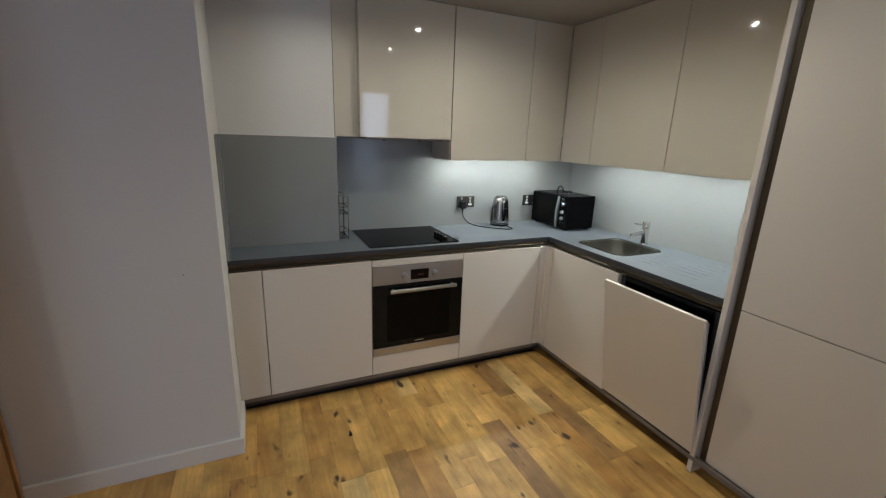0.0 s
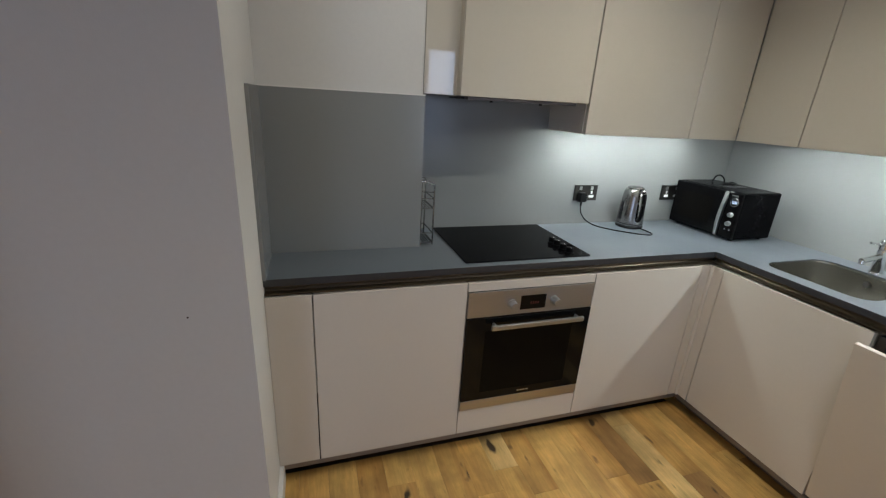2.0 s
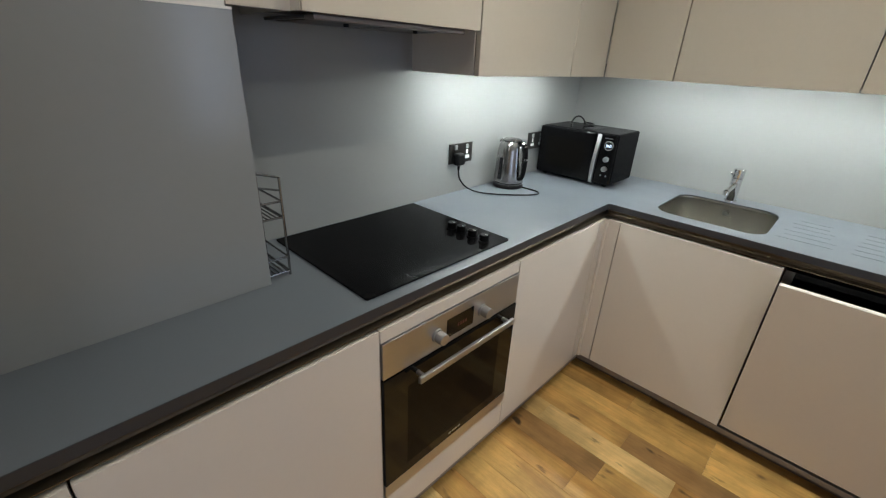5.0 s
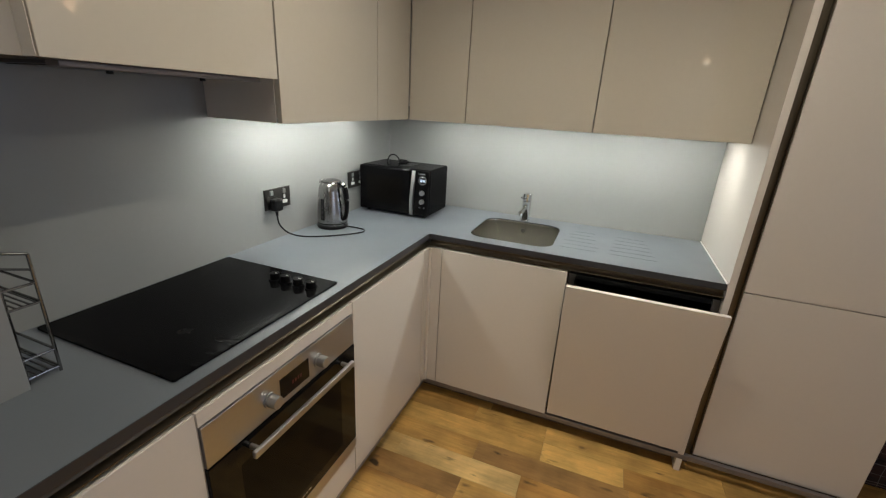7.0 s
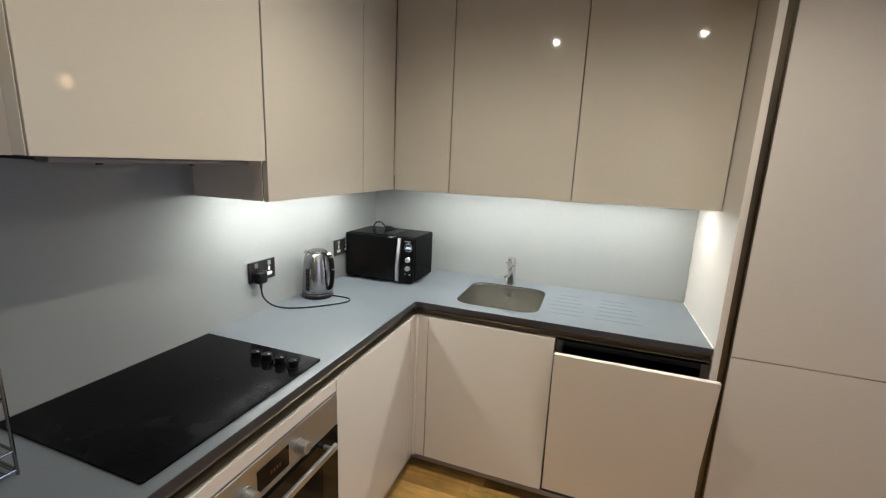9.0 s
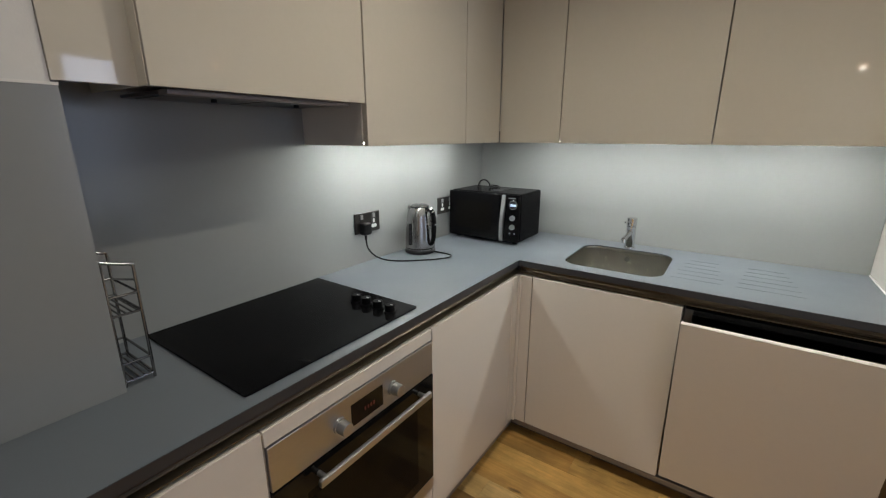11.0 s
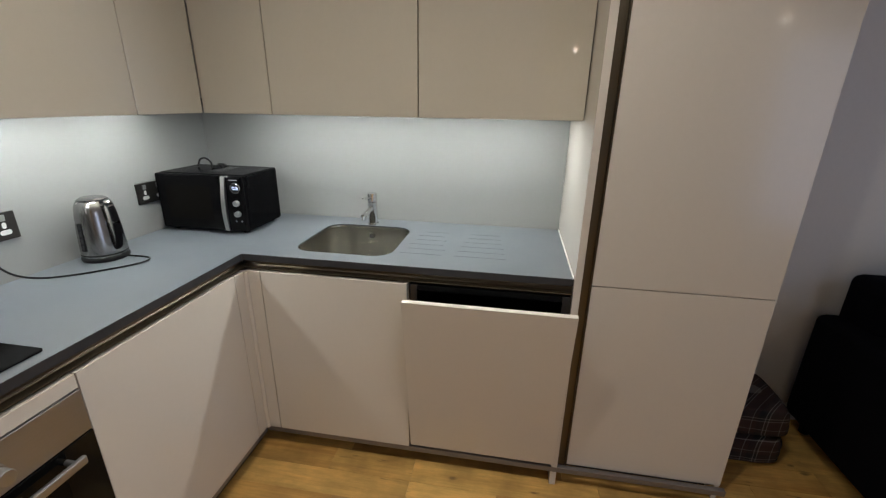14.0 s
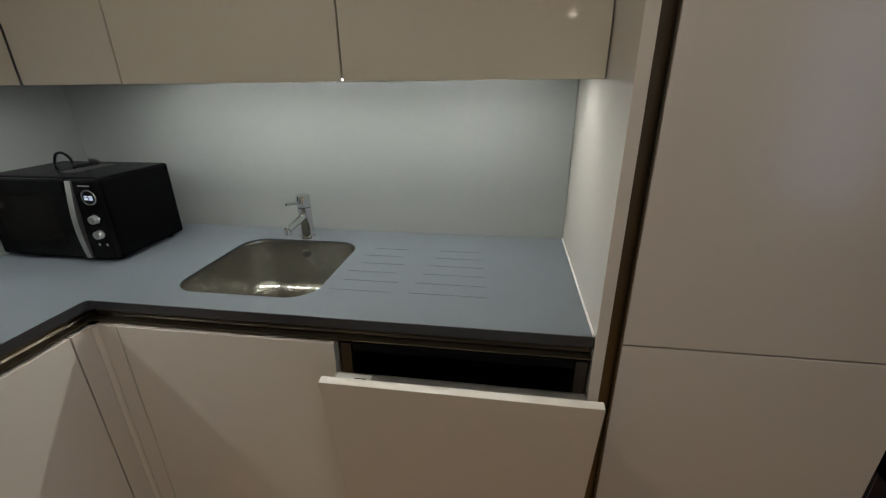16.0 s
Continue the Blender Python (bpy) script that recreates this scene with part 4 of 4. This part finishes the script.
for fx in (MX0 + 0.045, MX1 - 0.035):
    for fy in (MY0 + 0.035, MY1 - 0.035):
        part("foot", rod(B(), (fx, fy, TOP + 0.0005), (fx, fy, MZ0 + 0.002), 0.013, seg=16), PLASTIC, mw)
bm = B()
for i in range(9):
    box(bm, MX0 + 0.09 + 0.016 * i, MX0 + 0.096 + 0.016 * i, MY0 + 0.15, MY0 + 0.21, MZ1 - 0.0004, MZ1 + 0.0004)
part("vent_slots", bm, INK, mw)
bm = tube(B(), [(0.40, 0.380, MZ1 + 0.004), (0.402, 0.386, MZ1 + 0.026), (0.404, 0.412, MZ1 + 0.042), (0.406, 0.440, MZ1 + 0.036), (0.408, 0.456, MZ1 + 0.012), (0.410, 0.460, MZ1 + 0.004)], 0.0042, 8, 6)
tube(bm, [(0.40, 0.380, MZ1 + 0.0045), (0.42, 0.350, MZ1 + 0.0045), (0.47, 0.36, MZ1 + 0.0045), (0.49, 0.41, MZ1 + 0.0045), (0.510, 0.43, MZ1 - 0.006), (0.520, 0.43, 1.10)], 0.0042, 8, 6)
part("cable", bm, PLASTIC, mw, "looped black cable")

# wire rack
rack = thing("wire_rack", (-1.352, 0.37, TOP), "two-tier chrome wire rack beside the boxing", "rack")
RX0, RX1, RY0, RY1 = -1.378, -1.322, 0.298, 0.45
for x, y, h in ((RX0, RY0, 0.285), (RX1, RY0, 0.268), (RX0, RY1, 0.285), (RX1, RY1, 0.268)):
    part("post", rod(B(), (x, y, TOP + 0.0005), (x, y, TOP + h), 0.0032, seg=10), RACK_WIRE, rack)
for ry in (RY0, RY1):
    part("top_rail", rod(B(), (RX0, ry, TOP + 0.285), (RX1, ry, TOP + 0.268), 0.0032, seg=10), RACK_WIRE, rack)
part("side_brace", rod(B(), (RX1, RY0, TOP + 0.235), (RX1, RY1, TOP + 0.205), 0.0028, seg=10), RACK_WIRE, rack)
for z in (0.012, 0.165):
    for h in (0.0, 0.042):
        bm = B()
        for p, q in (((RX0, RY0), (RX1, RY0)), ((RX1, RY0), (RX1, RY1)), ((RX1, RY1), (RX0, RY1)), ((RX0, RY1), (RX0, RY0))):
            rod(bm, (*p, TOP + z + h), (*q, TOP + z + h), 0.0028, seg=8)
        tier = part("tier_rim", bm, RACK_WIRE, rack)
        if h == 0:
            for i in range(5):
                x = RX0 + (RX1 - RX0) * (i + 0.5) / 5
                part("shelf_wire", rod(B(), (x, RY0, TOP + z), (x, RY1, TOP + z), 0.002, seg=8), RACK_WIRE, tier)

# ---- living side ----
sofa = thing("sofa", (0.1, -3.2, 0), "dark navy fabric sofa against the wall", "sofa")
part("base", box(B(), -0.30, 0.57, -3.95, -2.40, 0.09, 0.40, bevel=0.03, seg=3), FABRIC, sofa)
part("armrest", box(B(), -0.33, 0.575, -2.50, -2.345, 0.08, 0.605, bevel=0.035, seg=4), FABRIC, sofa)
part("armrest", box(B(), -0.33, 0.575, -3.98, -3.80, 0.08, 0.605, bevel=0.035, seg=4), FABRIC, sofa)
part("backrest", box(B(), 0.37, 0.585, -3.80, -2.43, 0.30, 0.80, bevel=0.04, seg=4), FABRIC, sofa)
for y in (-3.05, -3.70):
    part("seat_cushion", box(B(), -0.32, 0.38, y, y + 0.55, 0.39, 0.50, bevel=0.04, seg=4), FABRIC, sofa)
    part("back_cushion", box(B(), 0.22, 0.46, y - 0.02, y + 0.545, 0.48, 0.90, bevel=0.07, seg=5), FABRIC, sofa)
for fx in (-0.26, 0.52):
    for fy in (-2.43, -3.9):
        part("foot", rod(B(), (fx, fy, 0.0005), (fx, fy, 0.092), 0.02, 0.025, 14), PLASTIC, sofa)


def cushion(x0, x1, y0, y1, z0, z1, lean=0.0):
    bm = B()
    n = 12
    bmesh.ops.create_cube(bm, size=2)
    bmesh.ops.subdivide_edges(bm, edges=bm.edges[:], cuts=n, use_grid_fill=True)
    for v in bm.verts:
        p = v.co
        q = Vector(tuple(math.copysign(abs(c) ** 1.0, c) for c in p))
        r = (abs(q.x) ** 5 + abs(q.y) ** 5 + abs(q.z) ** 5) ** 0.2
        q = q / r
        q.z *= 1 + 0.12 * noise.noise(q * 1.7)
        q.x += 0.04 * noise.noise(q * 2.3 + Vector((3, 1, 7)))
        v.co = ((x0 + x1) / 2 + q.x * (x1 - x0) / 2, (y0 + y1) / 2 + q.y * (y1 - y0) / 2 + lean * q.z, max(z0 + 0.001, (z0 + z1) / 2 + q.z * (z1 - z0) / 2))
    return bm


throw = thing("folded_blanket", (0.44, -2.04, 0), "charcoal and dark red plaid wool blanket folded on the floor", "blanket")
part("lower_fold", cushion(0.25, 0.58, -2.20, -1.90, 0.0, 0.15), PLAID, throw)
part("upper_fold", cushion(0.26, 0.58, -2.205, -1.92, 0.135, 0.285, 0.01), PLAID, throw)

# oak door leaf standing open beside the wall
oak = tagged(thing("door_1", (-2.82, -0.6, 0), "open oak veneer door beside the white wall", "door"), kind="structure")
part("jamb", box(B(), -2.86, -2.800, PIER - 0.034, PIER - 0.0125, 0.002, 2.06, bevel=0.002), DOOR_WOOD, oak)
part("leaf", box(B(), -2.852, -2.808, -1.06, PIER - 0.040, 0.006, 2.03, bevel=0.002), DOOR_WOOD, oak)

# ---- floor boards ----
floor = tagged(part("floor", box(B(), WEST - WALL, SIDE + 0.16, SOUTH - WALL, BACK + 0.16, -0.06, -0.016), PLINTH), kind="structure")
PITCH, EDGE_X = 0.115, -0.43
BOARD = {}


def board_mesh(length, wood_kind):
    key = round(length, 2)
    if (key, wood_kind.name) not in BOARD:
        bm = B()
        box(bm, -PITCH / 2 + 0.0002, PITCH / 2 - 0.0002, -key / 2 + 0.0002, key / 2 - 0.0002, -0.016, 0.0, bevel=0.0006, seg=1)
        BOARD[(key, wood_kind.name)] = mesh_of("plank", bm, wood_kind)
    return BOARD[(key, wood_kind.name)]


rnd = random.Random(11)
KNOWN = {0: [0.10, 0.55, 0.62], -1: [0.425, 0.48, 0.70], -2: [0.36, 0.50, 0.40], -3: [0.60, 0.62, 0.50], -4: [0.86, 0.55, 0.60]}
far = B()
# boards that stand out by their tone: column, number from the hob run
TONE = {(-1, 0): FLOOR_DARK, (0, 0): FLOOR_PALE, (0, 1): FLOOR_PALE, (-3, 1): FLOOR_DARK, (-8, 1): FLOOR_DARK, (-6, 0): FLOOR_PALE, (-10, 2): FLOOR_PALE, (1, 1): FLOOR_DARK}
near_count = 0
for col in range(-52, 10):
    x = EDGE_X - PITCH / 2 + PITCH * (col + 1)
    y = 0.05 if -15 < col < 4 else BACK
    if x < WEST or x > SIDE + 0.05:
        continue
    queue = list(KNOWN.get(col, [rnd.uniform(0.15, 0.75)]))
    row = -1
    while y > SOUTH + 0.012:
        row += 1
        length = round(queue.pop(0) if queue else rnd.choice((0.35, 0.45, 0.55, 0.65, 0.75, 0.9)), 2)
        length = min(length, round(y - SOUTH, 2)) or 0.01
        yc = y - length / 2
        if -2.75 < x < 0.1 and yc > -1.75 and near_count < 300:
            ob = new("plank", board_mesh(length, TONE.get((col, row), FLOOR_WOOD)))
            ob.location = (x, yc, rnd.uniform(-0.0004, 0.0))
            ob.parent = floor
            near_count += 1
        else:
            box(far, x - PITCH / 2 + 0.0004, x + PITCH / 2 - 0.0004, yc - length / 2 + 0.0004, yc + length / 2 - 0.0004, -0.016, 0.0)
        y -= length
tagged(part("far_planks", far, FLOOR_WOOD, floor), kind="stuff")
# a black-filled triangular knot hole with a split running on from it
bm = B()
rim = [(0.0, 0.030), (0.003, 0.016), (0.007, 0.004), (0.010, -0.012), (0.0095, -0.021), (0.003, -0.024), (-0.006, -0.022), (-0.010, -0.019), (-0.007, -0.004), (-0.003, 0.012)]
face = bm.faces.new([bm.verts.new((x, y, -0.001)) for x, y in rim])
lift = bmesh.ops.extrude_face_region(bm, geom=[face])
bmesh.ops.translate(bm, verts=[v for v in lift["geom"] if isinstance(v, bmesh.types.BMVert)], vec=(0, 0, 0.0013))
bm.transform(Matrix.Translation((-1.47, -0.36, 0)) @ Matrix.Rotation(radians(-4), 4, "Z"))
part("knot", bm, PLASTIC, floor, "black-filled triangular knot")
floor.location.z = FLOOR
for standing in (sofa, throw, oak):
    standing.location.z += FLOOR
